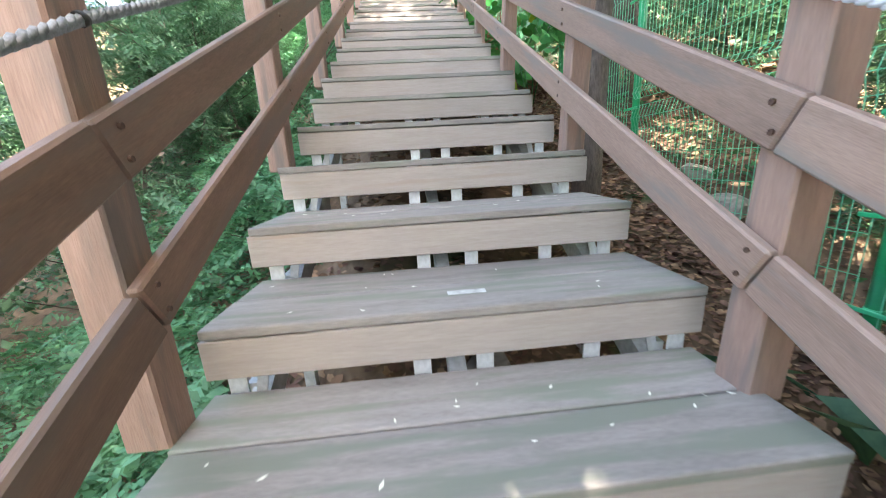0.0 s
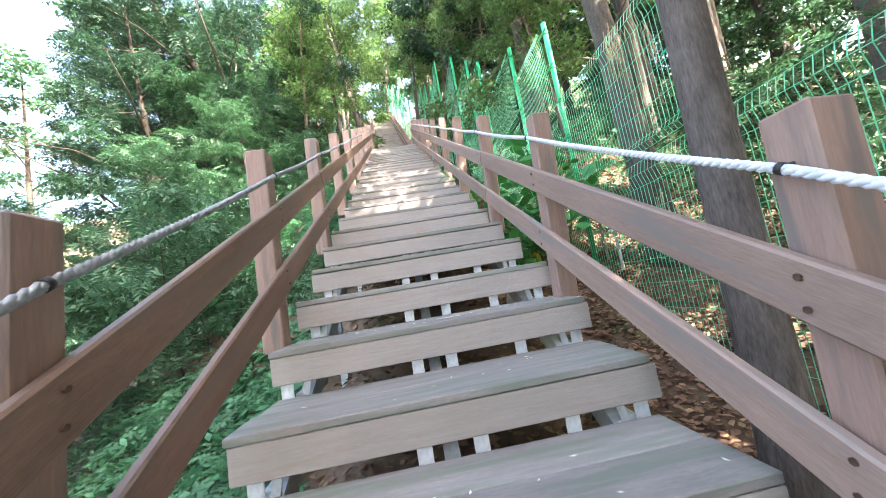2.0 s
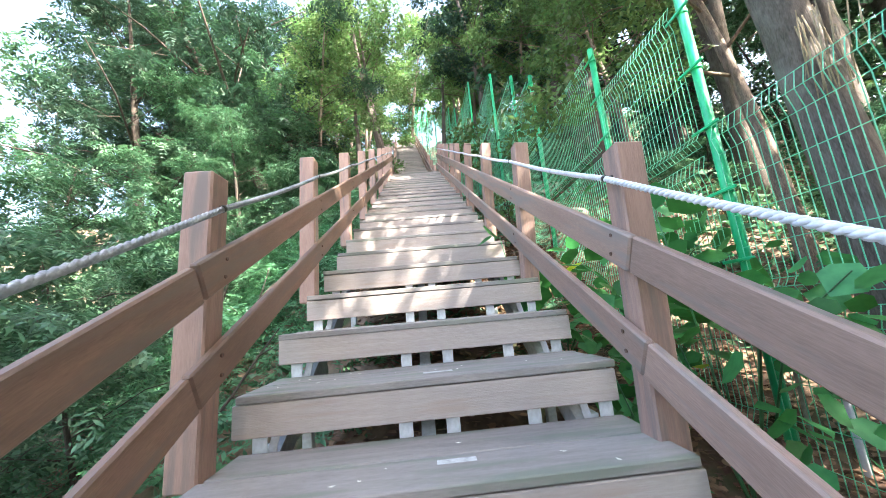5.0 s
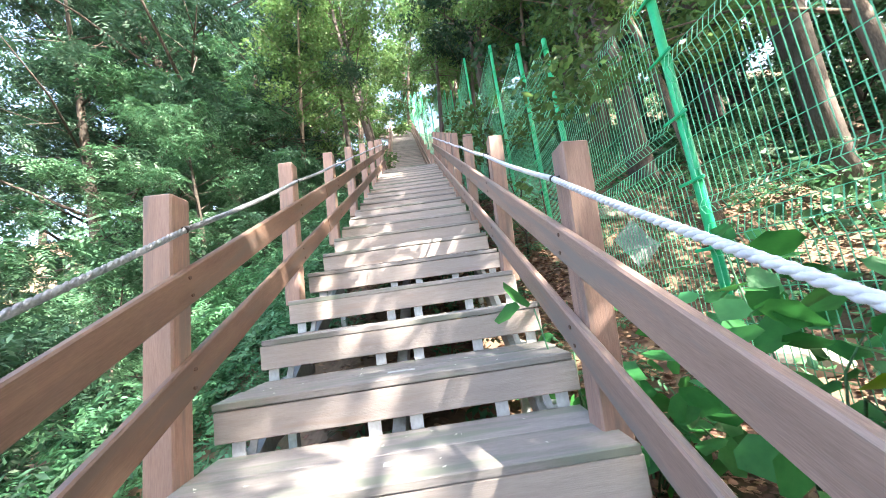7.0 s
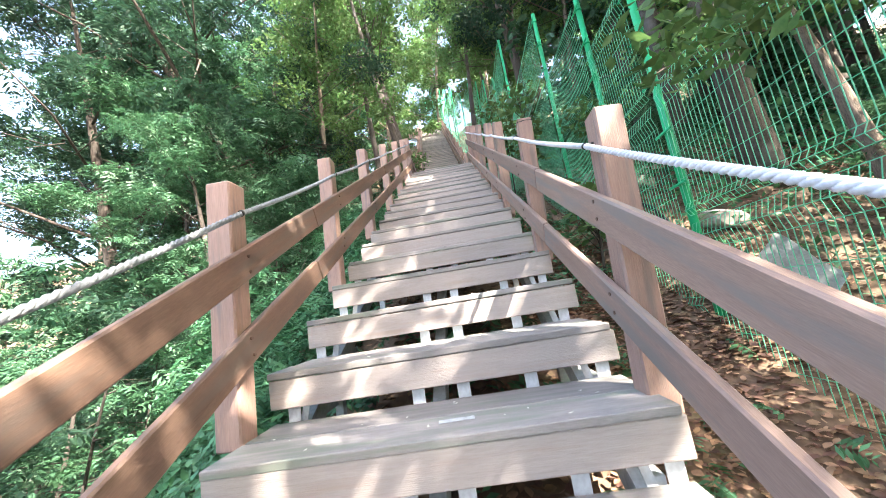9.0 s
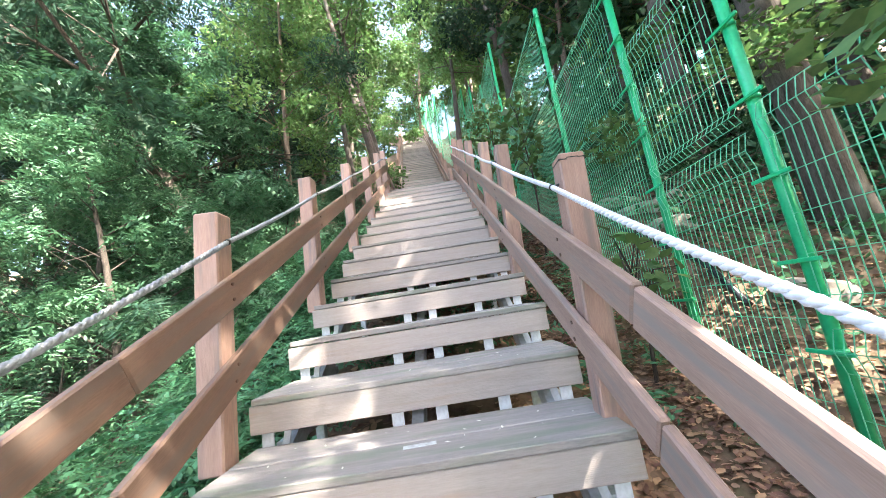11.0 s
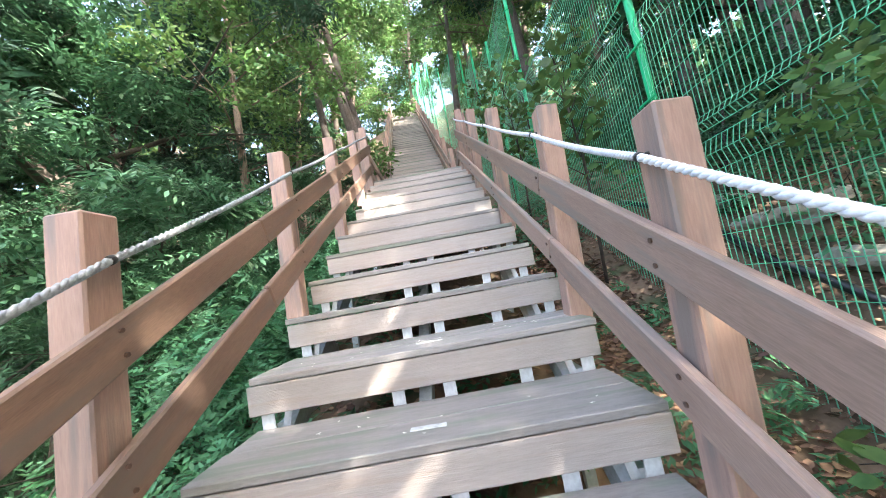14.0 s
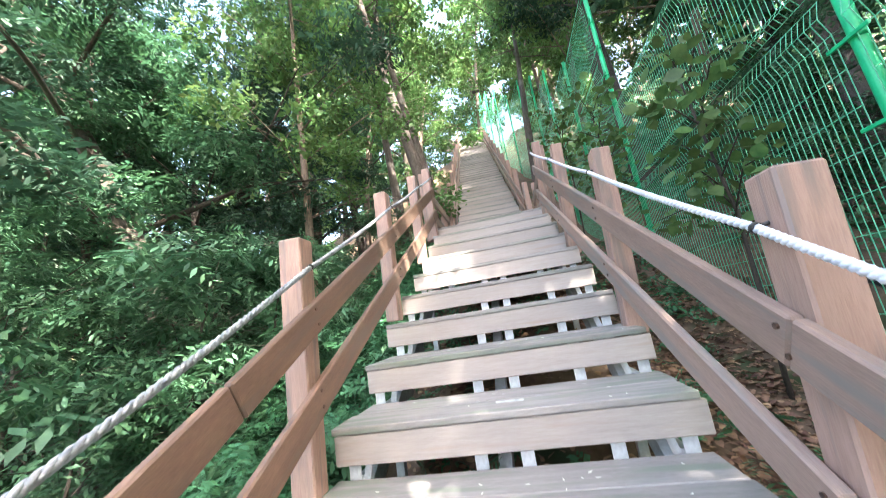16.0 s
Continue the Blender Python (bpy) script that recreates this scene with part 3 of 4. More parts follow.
# ---- trees ----
def tree_meshes(seed, height, spread, n_leaf, size, leaf, bark, trunk_r=0.12, clear=0.35, lean=0.12, per=3, feather=False):
    """Trunk with limbs, and a crown of many leaves about the limbs' ends."""
    rng = np.random.default_rng(seed)
    bm = bmesh.new()
    pts, rad = [], []
    la = rng.uniform(0, 6.28)
    n = 9
    for i in range(n):
        f = i / (n - 1)
        pts.append(Vector((math.cos(la) * lean * height * f * f + 0.09 * math.sin(3 * f + seed), math.sin(la) * lean * height * f * f + 0.09 * math.sin(4 * f + 2 * seed), -0.3 + f * height * 0.92)))
        rad.append(trunk_r * (1.25 - 0.25 * min(1, f * 8)) * (1 - 0.85 * f))
    tube(bm, pts, rad, 10)
    centres = []
    limbs = 15
    for k in range(limbs):
        f = clear + (1 - clear) * (k + rng.uniform(0, 0.8)) / limbs
        i = min(n - 2, int(f * (n - 1)))
        p = pts[i].lerp(pts[i + 1], f * (n - 1) - i)
        a = k * 2.4 + rng.uniform(-0.4, 0.4)
        ln = spread * (0.55 + 0.45 * math.sin(math.pi * min(1, (f - clear) / (1 - clear) + 0.25))) * rng.uniform(0.7, 1.1)
        d = Vector((math.cos(a), math.sin(a), rng.uniform(0.15, 0.75)))
        q1 = p + d * ln * 0.5 + Vector((0, 0, 0.05 * ln))
        q2 = p + d * ln + Vector((0, 0, -0.10 * ln))
        r0 = trunk_r * (1 - 0.8 * f) * 0.34
        tube(bm, [p, q1, q2], [r0, r0 * 0.6, r0 * 0.2], 5)
        for j in range(per):
            g = rng.uniform(0.35, 1.0)
            b = p.lerp(q2, g) + Vector(rng.normal(0, 0.22 * ln, 3))
            tube(bm, [p.lerp(q2, g * 0.8), b], [r0 * 0.35, r0 * 0.12], 4)
            centres.append((b, rng.uniform(0.28, 0.55) * spread * 0.42))
    centres.append((pts[-1], 0.35 * spread))
    trunk = mesh_of("trunk", bm, bark)
    w = np.array([c[1] ** 2 for c in centres])
    pick = rng.choice(len(centres), n_leaf, p=w / w.sum())
    c = np.array([centres[i][0] for i in pick])
    r = np.array([centres[i][1] for i in pick])[:, None]
    v = rng.normal(0, 1, (n_leaf, 3))
    v /= np.linalg.norm(v, axis=1)[:, None]
    v *= (rng.uniform(0, 1, n_leaf) ** 0.45)[:, None]
    v[:, 2] *= 0.55
    # small sprays inside each clump
    q = c + v * r
    if feather:
        crown = fronds("crown", q, size * 3.2, 5, size, leaf, rng, 0.35)
    else:
        crown = leaves("crown", q, size, leaf, rng)
    return trunk, crown


TREE_KINDS = {
    "locust": tree_meshes(11, 8.0, 2.9, 2300, 0.10, M_LEAF, M_BARK, 0.13, 0.18, feather=True),
    "broad": tree_meshes(12, 9.5, 3.2, 2900, 0.086, M_LEAF_D, M_BARK, 0.17, 0.22, feather=True),
    "light": tree_meshes(13, 10.0, 2.8, 10000, 0.13, M_LEAF_B, M_BARK_PALE, 0.12, 0.35),
    "shrub": tree_meshes(14, 3.2, 1.7, 680, 0.085, M_LEAF, M_BARK, 0.035, 0.05, 0.2, feather=True),
    "pine": tree_meshes(15, 13.0, 2.6, 9000, 0.16, M_LEAF_D, M_BARK_GREY, 0.17, 0.45),
    "far": tree_meshes(16, 11.0, 3.6, 4000, 0.30, M_LEAF, M_BARK, 0.17, 0.15),
    "far_light": tree_meshes(17, 11.0, 3.4, 3800, 0.30, M_LEAF_B, M_BARK_PALE, 0.15, 0.2),
    "twin": tree_meshes(18, 8.5, 2.4, 5000, 0.12, M_LEAF_B, M_BARK_GREY, 0.14, 0.6, 0.02),
}
TREE_LABELS = {
    "locust": "leafy green tree with a thin dark trunk on the slope",
    "broad": "dense dark green tree with a dark trunk",
    "light": "tall tree with sunlit yellow-green leaves and a slim trunk",
    "shrub": "low leafy green shrub on the slope",
    "pine": "tall dark tree with a bare grey-brown trunk",
    "far": "full green tree farther off in the wood",
    "far_light": "full sunlit yellow-green tree farther off in the wood",
    "twin": "leaning dark brown trunk of a tree close beside the steps",
}


def plant(kind, x, y, scale=1.0, turn=0.0, lean=(0, 0), z=None):
    trunk, crown = TREE_KINDS[kind]
    tr = thing("shrub" if kind == "shrub" else "tree", TREE_LABELS[kind], "shrub" if kind == "shrub" else "tree",
               "shrubs of the wood" if kind == "shrub" else "trees of the wood")
    tr.matrix_world = Matrix.Translation((x, y, ground_z(x, y) if z is None else z)) @ pose(0, 0, 0, lean[0], lean[1], 0) @ pose(0, 0, 0, 0, 0, turn) @ Matrix.Scale(scale, 4)
    part("trunk", trunk, None, tr)
    part("crown", crown, None, tr)


rt = random.Random(21)
# open slope: a thick stand of trees and shrubs
for x, y, k, s in ((-3.7, 2.6, "locust", 0.45), (-6.5, 7.3, "broad", 0.95), (-5.2, 10.2, "broad", 1.05), (-8.0, 9.2, "broad", 1.0), (-3.6, 6.0, "locust", 0.5), (-4.1, 8.4, "locust", 0.85),
                   (-3.2, 9.6, "light", 0.8), (-5.0, 13.2, "broad", 0.95), (-7.4, 9.6, "broad", 1.0),
                   (-3.4, 13.0, "light", 0.9), (-4.6, 15.5, "far", 0.9), (-8.5, -3.0, "locust", 0.5),
                   (-2.6, 16.5, "light", 0.85), (-3.0, 20.0, "far_light", 0.9), (-5.4, -3.5, "locust", 0.6),
                   (-6.2, 8.6, "locust", 1.0), (-8.5, 11.5, "far", 1.0), (-4.8, 7.0, "locust", 0.6), (-9, 16, "far_light", 1.2), (-6, 21, "far", 1.1)):
    plant(k, x, y, s, rt.uniform(0, 360), (rt.uniform(-4, 4), rt.uniform(-5, 2)))
plant("broad", -3.3, 7.8, 1.15, 130, (0, -17))
for x, y, k in ((-2.8, 6.8, 0.9), (-2.6, 7.6, 0.8)):
    plant("shrub", x, y, k, 90 * k)
plant("twin", -0.88, 10.1, 1.05, 160, (1, -8))
plant("twin", -0.92, 10.6, 0.95, 150, (2, -6))
plant("twin", 1.42, 14.2, 1.0, 250, (0, 1))
plant("twin", -2.0, 11.8, 1.0, 200, (0, -3))
for i in range(30):
    plant("shrub", rt.uniform(-5.5, -2.5), -3.5 + i * 0.55, rt.uniform(0.45, 0.8), rt.uniform(0, 360))
for i in range(18):
    plant("far", rt.uniform(-11.5, -6.2), -4.0 + i * 1.1, rt.uniform(0.18, 0.3) if 3 < i < 12 else rt.uniform(0.28, 0.42), rt.uniform(0, 360))
# behind the fence; those with y under -3.5 are unseen, added to shade steps
for x, y, k, s in ((2.6, 0.75, "pine", 1.0), (3.7, 2.2, "light", 0.74), (3.6, 4.0, "light", 0.62), (6.6, 3.4, "pine", 1.0), (6.9, 0.6, "pine", 1.0), (7.2, 4.0, "pine", 1.0), (3.0, 11.3, "pine", 0.95), (3.1, 12.9, "pine", 0.95), (6.5, -4.0, "pine", 1.0), (4.8, -5.0, "pine", 1.0), (3.2, -4.9, "pine", 0.9), (3.5, 5.1, "pine", 1.0), (4.4, 7.5, "pine", 1.05), (4.0, 10.5, "light", 0.9), (4.4, -0.1, "pine", 0.8),
                   (5.3, 4.2, "pine", 1.0), (6.5, 5.0, "pine", 1.0), (3.6, -1.5, "pine", 0.95), (4.8, 12.5, "light", 0.9),
                   (3.0, 14.0, "light", 0.9), (6.0, 9.5, "light", 0.9), (8.5, 8.0, "pine", 1.0), (7.5, 13.0, "far", 1.0),
                   (2.5, 15.8, "light", 0.9), (5.0, 17, "far_light", 1.0)):
    plant(k, x, y, s, rt.uniform(0, 360), (rt.uniform(-3, 3), rt.uniform(-3, 3)))
# the trees at negative y stand behind the camera, added to darken the lower steps
for x, y, k, s in ((10, 5, "far", 1.0), (6.6, 9.0, "far", 0.9), (9.5, 10.5, "far", 1.1), 
                   (10, 12, "pine", 1.1), (3.2, 21.5, "far_light", 1.0), (4.5, -6.5, "pine", 1.0), (7.0, -8.5, "broad", 1.0),
                   (4.0, -9.5, "broad", 1.0), (9.0, -6.0, "far", 1.0), (6.0, -12.0, "far", 1.1), (2.5, -12.0, "far", 1.0), (3.3, -6.0, "broad", 0.95),
                   (2.7, -5.4, "broad", 1.25), (3.6, -6.9, "far", 1.15)):
    plant(k, x, y, s, rt.uniform(0, 360), (rt.uniform(-3, 3), rt.uniform(-3, 3)))
# more unseen trees at negative y, added to keep sun off the first steps
for x, y, k, s in ((4.6, -7.8, "broad", 1.0), (2.9, -3.6, "pine", 0.9), (3.0, -8.6, "far", 0.9), (2.0, -7.4, "broad", 0.9), (3.7, -4.4, "broad", 1.45),
                   (5.0, 9.5, "pine", 1.0), (5.6, 11.4, "far", 0.9), (6.8, 7.2, "pine", 1.05), (7.5, 10.5, "pine", 1.0), (9.0, 4.0, "pine", 1.1),
                   (6.0, 12.0, "pine", 1.0), (8.0, 15.0, "pine", 1.1), (12.0, 8.0, "far", 1.2), (13.0, 2.0, "far", 1.2), (10.0, -11.0, "far", 1.2),
                   (-3.5, -8.5, "far", 0.9), (-1.5, -13, "far", 1.0)):
    plant(k, x, y, s, rt.uniform(0, 360), (rt.uniform(-3, 3), rt.uniform(-3, 3)))
for i in range(16):
    plant("shrub", rt.uniform(2.9, 6.0), -3.0 + i * 1.0, rt.uniform(0.35, 0.7), rt.uniform(0, 360))
for i in range(11):
    plant("far", rt.uniform(6.8, 10.5), -2.0 + i * 1.2, rt.uniform(0.32, 0.45), rt.uniform(0, 360))
# extra tree, mostly out of view, added to dapple the near steps with shade
plant("light", 4.4, -1.6, 0.8, 15)
for k, (x, y) in enumerate(((-12.0, 11.0), (-13.0, 7.5), (-14.0, 10.0), (-15.0, 5.0), (-16.0, 13.0), (-17.0, 8.5), (-18.5, 11.5), (-20.0, 15.0), (-22.0, 8.0), (-24.0, 12.5))):
    plant("far", x, y, 0.42 + 0.03 * (k % 4), 70 * k)
# beyond the top and all round
for i in range(20):
    plant(rt.choice(("far", "far_light", "far_light")), -14 + (i % 7) * 4.6 + rt.uniform(-1, 1), 24 + (i // 7) * 5 + rt.uniform(-1.5, 1.5), rt.uniform(0.9, 1.2), rt.uniform(0, 360))
for i in range(34):
    a = i * 2.399
    r = 19 + 0.8 * i
    x, y = math.cos(a) * r, 6 + math.sin(a) * r
    if abs(x) > 3.0 and not (x < -6 and 9 < y < 24):
        plant(rt.choice(("far", "far_light", "far")), x, y, rt.uniform(1.0, 1.4), rt.uniform(0, 360))


def make_big_trunk():
    tr = thing("tree", "thick dark rough-barked trunk standing between steps and fence", "tree")
    bm = bmesh.new()
    x, y = 1.01, -1.45
    z = ground_z(x, y)
    pts = [(x + 0.28 * f, y + 0.02 * math.sin(5 * f), z - 0.2 + 7.5 * f) for f in np.linspace(0, 1, 12)]
    tube(bm, pts, [0.082 * (1.25 if i == 0 else 1.05 if i == 1 else 1.0 - 0.035 * i) for i in range(12)], 20)
    part("trunk", bm, M_BARK_GREY, tr)
    rg = np.random.default_rng(8)
    c = rg.normal(0, 1, (5000, 3)) * np.array([0.9, 0.9, 0.7]) + np.array([x + 0.4, y - 0.3, z + 7.0])
    part("crown", leaves("crown", c, 0.12, M_LEAF_D, rg), None, tr)


make_big_trunk()


# ---- undergrowth ----
def scatter(n, x0, x1, y0, y1, rng, hmax, patch=1.0):
    x = rng.uniform(x0, x1, n * 2)
    y = rng.uniform(y0, y1, n * 2)
    keep = np.full(len(x), True) if patch is None else np.array([noise.noise((a * 0.9, b * 0.9, patch)) + rng.uniform(-0.25, 0.25) > -0.08 for a, b in zip(x, y)])
    x, y = x[keep][:n], y[keep][:n]
    z = np.array([ground_z(a, b) + max(0.05, 0.6 + 0.6 * noise.noise((a * 1.3, b * 1.3, 5.0))) * hmax * rng.uniform(0, 1) ** 0.6 for a, b in zip(x, y)])
    return np.stack([x, y, z], 1)


rng = np.random.default_rng(5)


def growth(mesh, label):
    tagged(new("undergrowth", mesh), label, "undergrowth", kind="stuff")


growth(fronds("undergrowth", scatter(7500, -3.4, -0.74, -4, 12.5, rng, 0.6, 2.0), 0.15, 6, 0.04, M_HERB, rng, 0.0, 0.55), "dense feathery green undergrowth covering the slope beside the steps")
growth(fronds("undergrowth", scatter(6000, -2.7, -0.8, 2.0, 12.5, rng, 1.0, 17.0), 0.21, 8, 0.042, M_HERB, rng, 0.1, 0.55), "tall bright green ferns crowding up to the railing")
growth(fronds("undergrowth", scatter(2200, -2.1, -0.82, -4.4, 0.8, rng, 0.62, None), 0.15, 6, 0.045, M_HERB, rng, 0.0, 0.6), "fresh bright green leafy plants at the foot of the railing")
low = scatter(22000, -3.4, -0.75, -4, 12.5, rng, 0.4, 7.0)
low = low[(low[:, 1] > 3.5) | (low[:, 0] > -1.3) | (rng.uniform(0, 1, len(low)) < 0.3)]
growth(leaves("undergrowth", low, 0.06, M_LEAF, rng, 0.1), "small green leaves between the ferns on the slope")
growth(leaves("undergrowth", scatter(26000, -7.5, -3.0, -5, 14, rng, 1.1, 4.0), 0.09, M_LEAF, rng, 0.1), "leafy green bushes farther down the slope")
growth(fronds("undergrowth", scatter(3600, -2.6, -0.95, 3.5, 12.5, rng, 1.35, None), 0.21, 8, 0.042, M_HERB, rng, 0.1, 0.55), "tall feathery green ferns rising beside the railing")
growth(fronds("undergrowth", scatter(200, 0.9, 1.8, 4.2, 10.5, rng, 0.4, None), 0.19, 7, 0.055, M_HERB, rng, 0.0), "green leafy plants crowding between railing and fence")
growth(fronds("undergrowth", scatter(300, 0.78, 1.75, 2.2, 9.0, rng, 0.22, 9.0), 0.18, 7, 0.05, M_HERB, rng, 0.0), "sparse green ferns among dry leaves beside the steps")
growth(fronds("undergrowth", scatter(900, -0.7, 0.5, 0.5, 12, rng, 0.3, 6.0), 0.13, 5, 0.05, M_HERB, rng, 0.0), "green weeds growing under the open steps")
growth(leaves("undergrowth", scatter(26000, 4.0, 22.0, -8, 24, rng, 0.9, 12.0), 0.24, M_LEAF, rng, 0.1), "rank green undergrowth farther off in the wood")
growth(leaves("undergrowth", np.concatenate([scatter(4500, 2.2, 8.0, -4, 2.5, rng, 0.35, 3.0), scatter(17000, 2.2, 8.0, 2.5, 14, rng, 0.6, 3.0)]), 0.08, M_HERB, rng, 0.1), "patchy green undergrowth behind the fence")
lit = np.concatenate([scatter(30000, 0.6, 2.0, -4.5, 10, rng, 0.02, None), scatter(9000, -0.65, 0.65, -4.5, 9, rng, 0.02, None), scatter(12000, -0.7, 2.4, -4.5, 10, rng, 0.02, 1.0), scatter(22000, 2.0, 6, -4.5, 6, rng, 0.02, None)])
lit[:, 2] = [ground_z(p[0], p[1]) + 0.012 + rng.uniform(0, 0.02) for p in lit]
growth(leaves("undergrowth", scatter(20000, -16.0, -5.5, -8, 16, np.random.default_rng(31), 0.9, None), 0.17, M_LEAF, np.random.default_rng(32), 0.1), "rank green bushes down on the far part of the slope")
tagged(new("leaf_litter", leaves("leaf_litter", lit, 0.05, M_LITTER, rng, droop=0.0, flat=0.55, aspect=0.55, shape=7)),
       "dry brown fallen leaves strewn on the soil", "fallen leaves", kind="stuff")


def make_vines():
    """Broad-leaved climbing plants between the railing and the fence."""
    for x, y, h, n, spread in ((1.4, 0.75, 1.45, 170, 0.40), (1.5, 1.45, 1.35, 150, 0.38), (1.05, 0.9, 0.5, 60, 0.2), (1.05, 1.8, 0.25, 30, 0.18), (0.71, 1.62, 0.82, 34, 0.15)):
        z = ground_z(x, y)
        vine = thing("vine_plant", "broad-leaved green climbing plant between railing and fence", "plant", "vines by the railing")
        bm = bmesh.new()
        tops = []
        for k in range(7):
            a = k * 0.9
            tip = Vector((x + math.cos(a) * spread, y + math.sin(a) * spread * 1.3, z + h * (0.7 + 0.3 * math.sin(k * 2.1))))
            tops.append(tip)
            tube(bm, [(x, y, z - 0.05), ((x + tip.x) / 2, (y + tip.y) / 2, z + h * 0.55), tip], [0.007, 0.005, 0.003], 5)
        part("stem", bm, M_HERB, vine)
        for nm, mt, cnt in (("foliage", M_VINE, n), ("young_foliage", M_YELLOW, n // 32 if n > 100 else 0)):
            if not cnt:
                continue
            c = np.array([tops[rng.integers(7)].lerp(Vector((x, y, z)), rng.uniform(0, 0.35 if h > 0.7 else 0.6)) for _ in range(cnt)]) + rng.normal(0, 0.10, (cnt, 3))
            part(nm, leaves(nm, c, 0.13, mt, rng, droop=0.25, aspect=0.95, shape=7), None, vine)


make_vines()


def make_street_lamp():
    x, y = 1.0, 23.4
    z = ground_z(x, y)
    lamp = thing("street_lamp", "slim dark lamp post with a flat black head above the stairs", "lamp post")
    bm = bmesh.new()
    tube(bm, [(x, y, z - 0.2), (x, y, z + 3.2), (x - 0.05, y, z + 3.9), (x - 0.45, y - 0.05, z + 4.05)], [0.05, 0.04, 0.03, 0.03], 10)
    part("pole", bm, M_BARK, lamp)
    bm = bmesh.new()
    box(bm, x - 1.05, x - 0.4, y - 0.17, y + 0.10, z + 4.0, z + 4.09, 0.03)
    part("lamp_head", bm, M_DARK, lamp)


make_street_lamp()


def make_petals():
    rg = np.random.default_rng(9)
    n = 520
    s = rg.integers(-14, 23, n)
    c = np.stack([rg.uniform(-0.6, 0.6, n), s * RUN + rg.uniform(0.03, 0.32, n), s * RISE + 0.004], 1)
    tagged(new("fallen_petals", leaves("fallen_petals", c, 0.02, M_PETAL, rg, droop=0.0, flat=0.95, aspect=0.35)),
           "tiny white fallen petals and flecks on the treads", "petals", kind="stuff")


make_petals()


# ---- odds and ends along the way ----
def make_branch(x, y, length, rise_by, seed):
    rg = random.Random(seed)
    z = ground_z(x, y)
    br = tagged(new("bare_branch"), "thin bare pale branch leaning out of the undergrowth", "branch", "bare branches")
    bm = bmesh.new()
    a = rg.uniform(-0.6, 0.9)
    pts = [Vector((0, 0, 0))]
    for k in range(5):
        pts.append(pts[-1] + Vector((math.cos(a) * length / 5 + rg.uniform(-0.05, 0.05), math.sin(a) * length / 5 + rg.uniform(-0.05, 0.05), rise_by / 5 + rg.uniform(-0.06, 0.06))))
    tube(bm, pts, [0.016, 0.014, 0.012, 0.009, 0.007, 0.004], 6)
    for k in (2, 3, 4):
        d = Vector((rg.uniform(-1, 1), rg.uniform(-1, 1), rg.uniform(0, 1))) * length * 0.25
        tube(bm, [pts[k], pts[k] + d * 0.6, pts[k] + d], [0.007, 0.005, 0.002], 5)
    part("wood", bm, M_BARK, br)
    br.location = (x, y, z - 0.03)


for k, (x, y, ln, up) in enumerate(((-1.15, -2.35, 0.5, 0.75), (-1.5, -1.2, 0.8, 0.6), (-1.9, 0.5, 1.0, 0.7), (-1.7, 1.6, 0.7, 1.0), (-2.2, 2.8, 0.8, 1.1),
                                    (-2.0, 4.2, 0.9, 0.9), (-2.5, 5.0, 0.8, 1.4), (-1.8, 6.0, 0.7, 0.6), (-2.6, 3.4, 0.6, 1.5), (-2.9, 1.2, 0.7, 1.3))):
    make_branch(x, y, ln, up, k)


def make_stone(x, y, w, d, h, seed):
    rg = random.Random(seed)
    bm = bmesh.new()
    bmesh.ops.create_icosphere(bm, subdivisions=3, radius=0.5)
    for v in bm.verts:
        n = noise.noise(v.co * 1.8 + Vector((seed * 3.1, 0, 0)))
        v.co *= 1 + 0.35 * n
        v.co = Vector((max(-0.42, min(0.42, v.co.x)) * w, max(-0.42, min(0.42, v.co.y)) * d, max(-0.35, min(0.38, v.co.z)) * h))
    ob = part("stone", bm, M_STONE)
    tagged(ob, "pale rough stone half buried in the leaf litter", "stone", "stones by the steps")
    ob.location = (x, y, ground_z(x, y) + h * 0.1)
    ob.rotation_euler = (0.3, 0, rg.uniform(0, 6))


for k, (x, y, w, d, h) in enumerate(((2.2, -1.25, 0.35, 0.25, 0.2), (2.35, -0.8, 0.25, 0.3, 0.16), (2.5, 2.4, 0.5, 0.35, 0.22), (2.6, 4.6, 0.5, 0.4, 0.2), (2.5, 5.6, 0.6, 0.4, 0.2),
                                     (2.9, 6.2, 0.5, 0.5, 0.25), (0.1, -2.6, 0.3, 0.2, 0.12), (-0.2, -1.4, 0.25, 0.22, 0.12), (0.3, -0.3, 0.28, 0.2, 0.12), (2.7, 0.9, 0.4, 0.3, 0.2), (2.62, 6.75, 0.8, 0.4, 0.16), (2.6, 6.25, 0.6, 0.35, 0.14))):
    make_stone(x, y, w, d, h, k)


def make_hose():
    bm = bmesh.new()
    pts = [(2.2 + 0.07 * math.sin(k * 0.8), 4.6 + k * 0.2, ground_z(2.2, 4.6 + k * 0.2) + 0.035) for k in range(15)]
    tube(bm, pts, 0.028, 8)
    tagged(part("water_hose", bm, M_PIPE), "black plastic hose lying on the ground behind the fence", "hose")


make_hose()


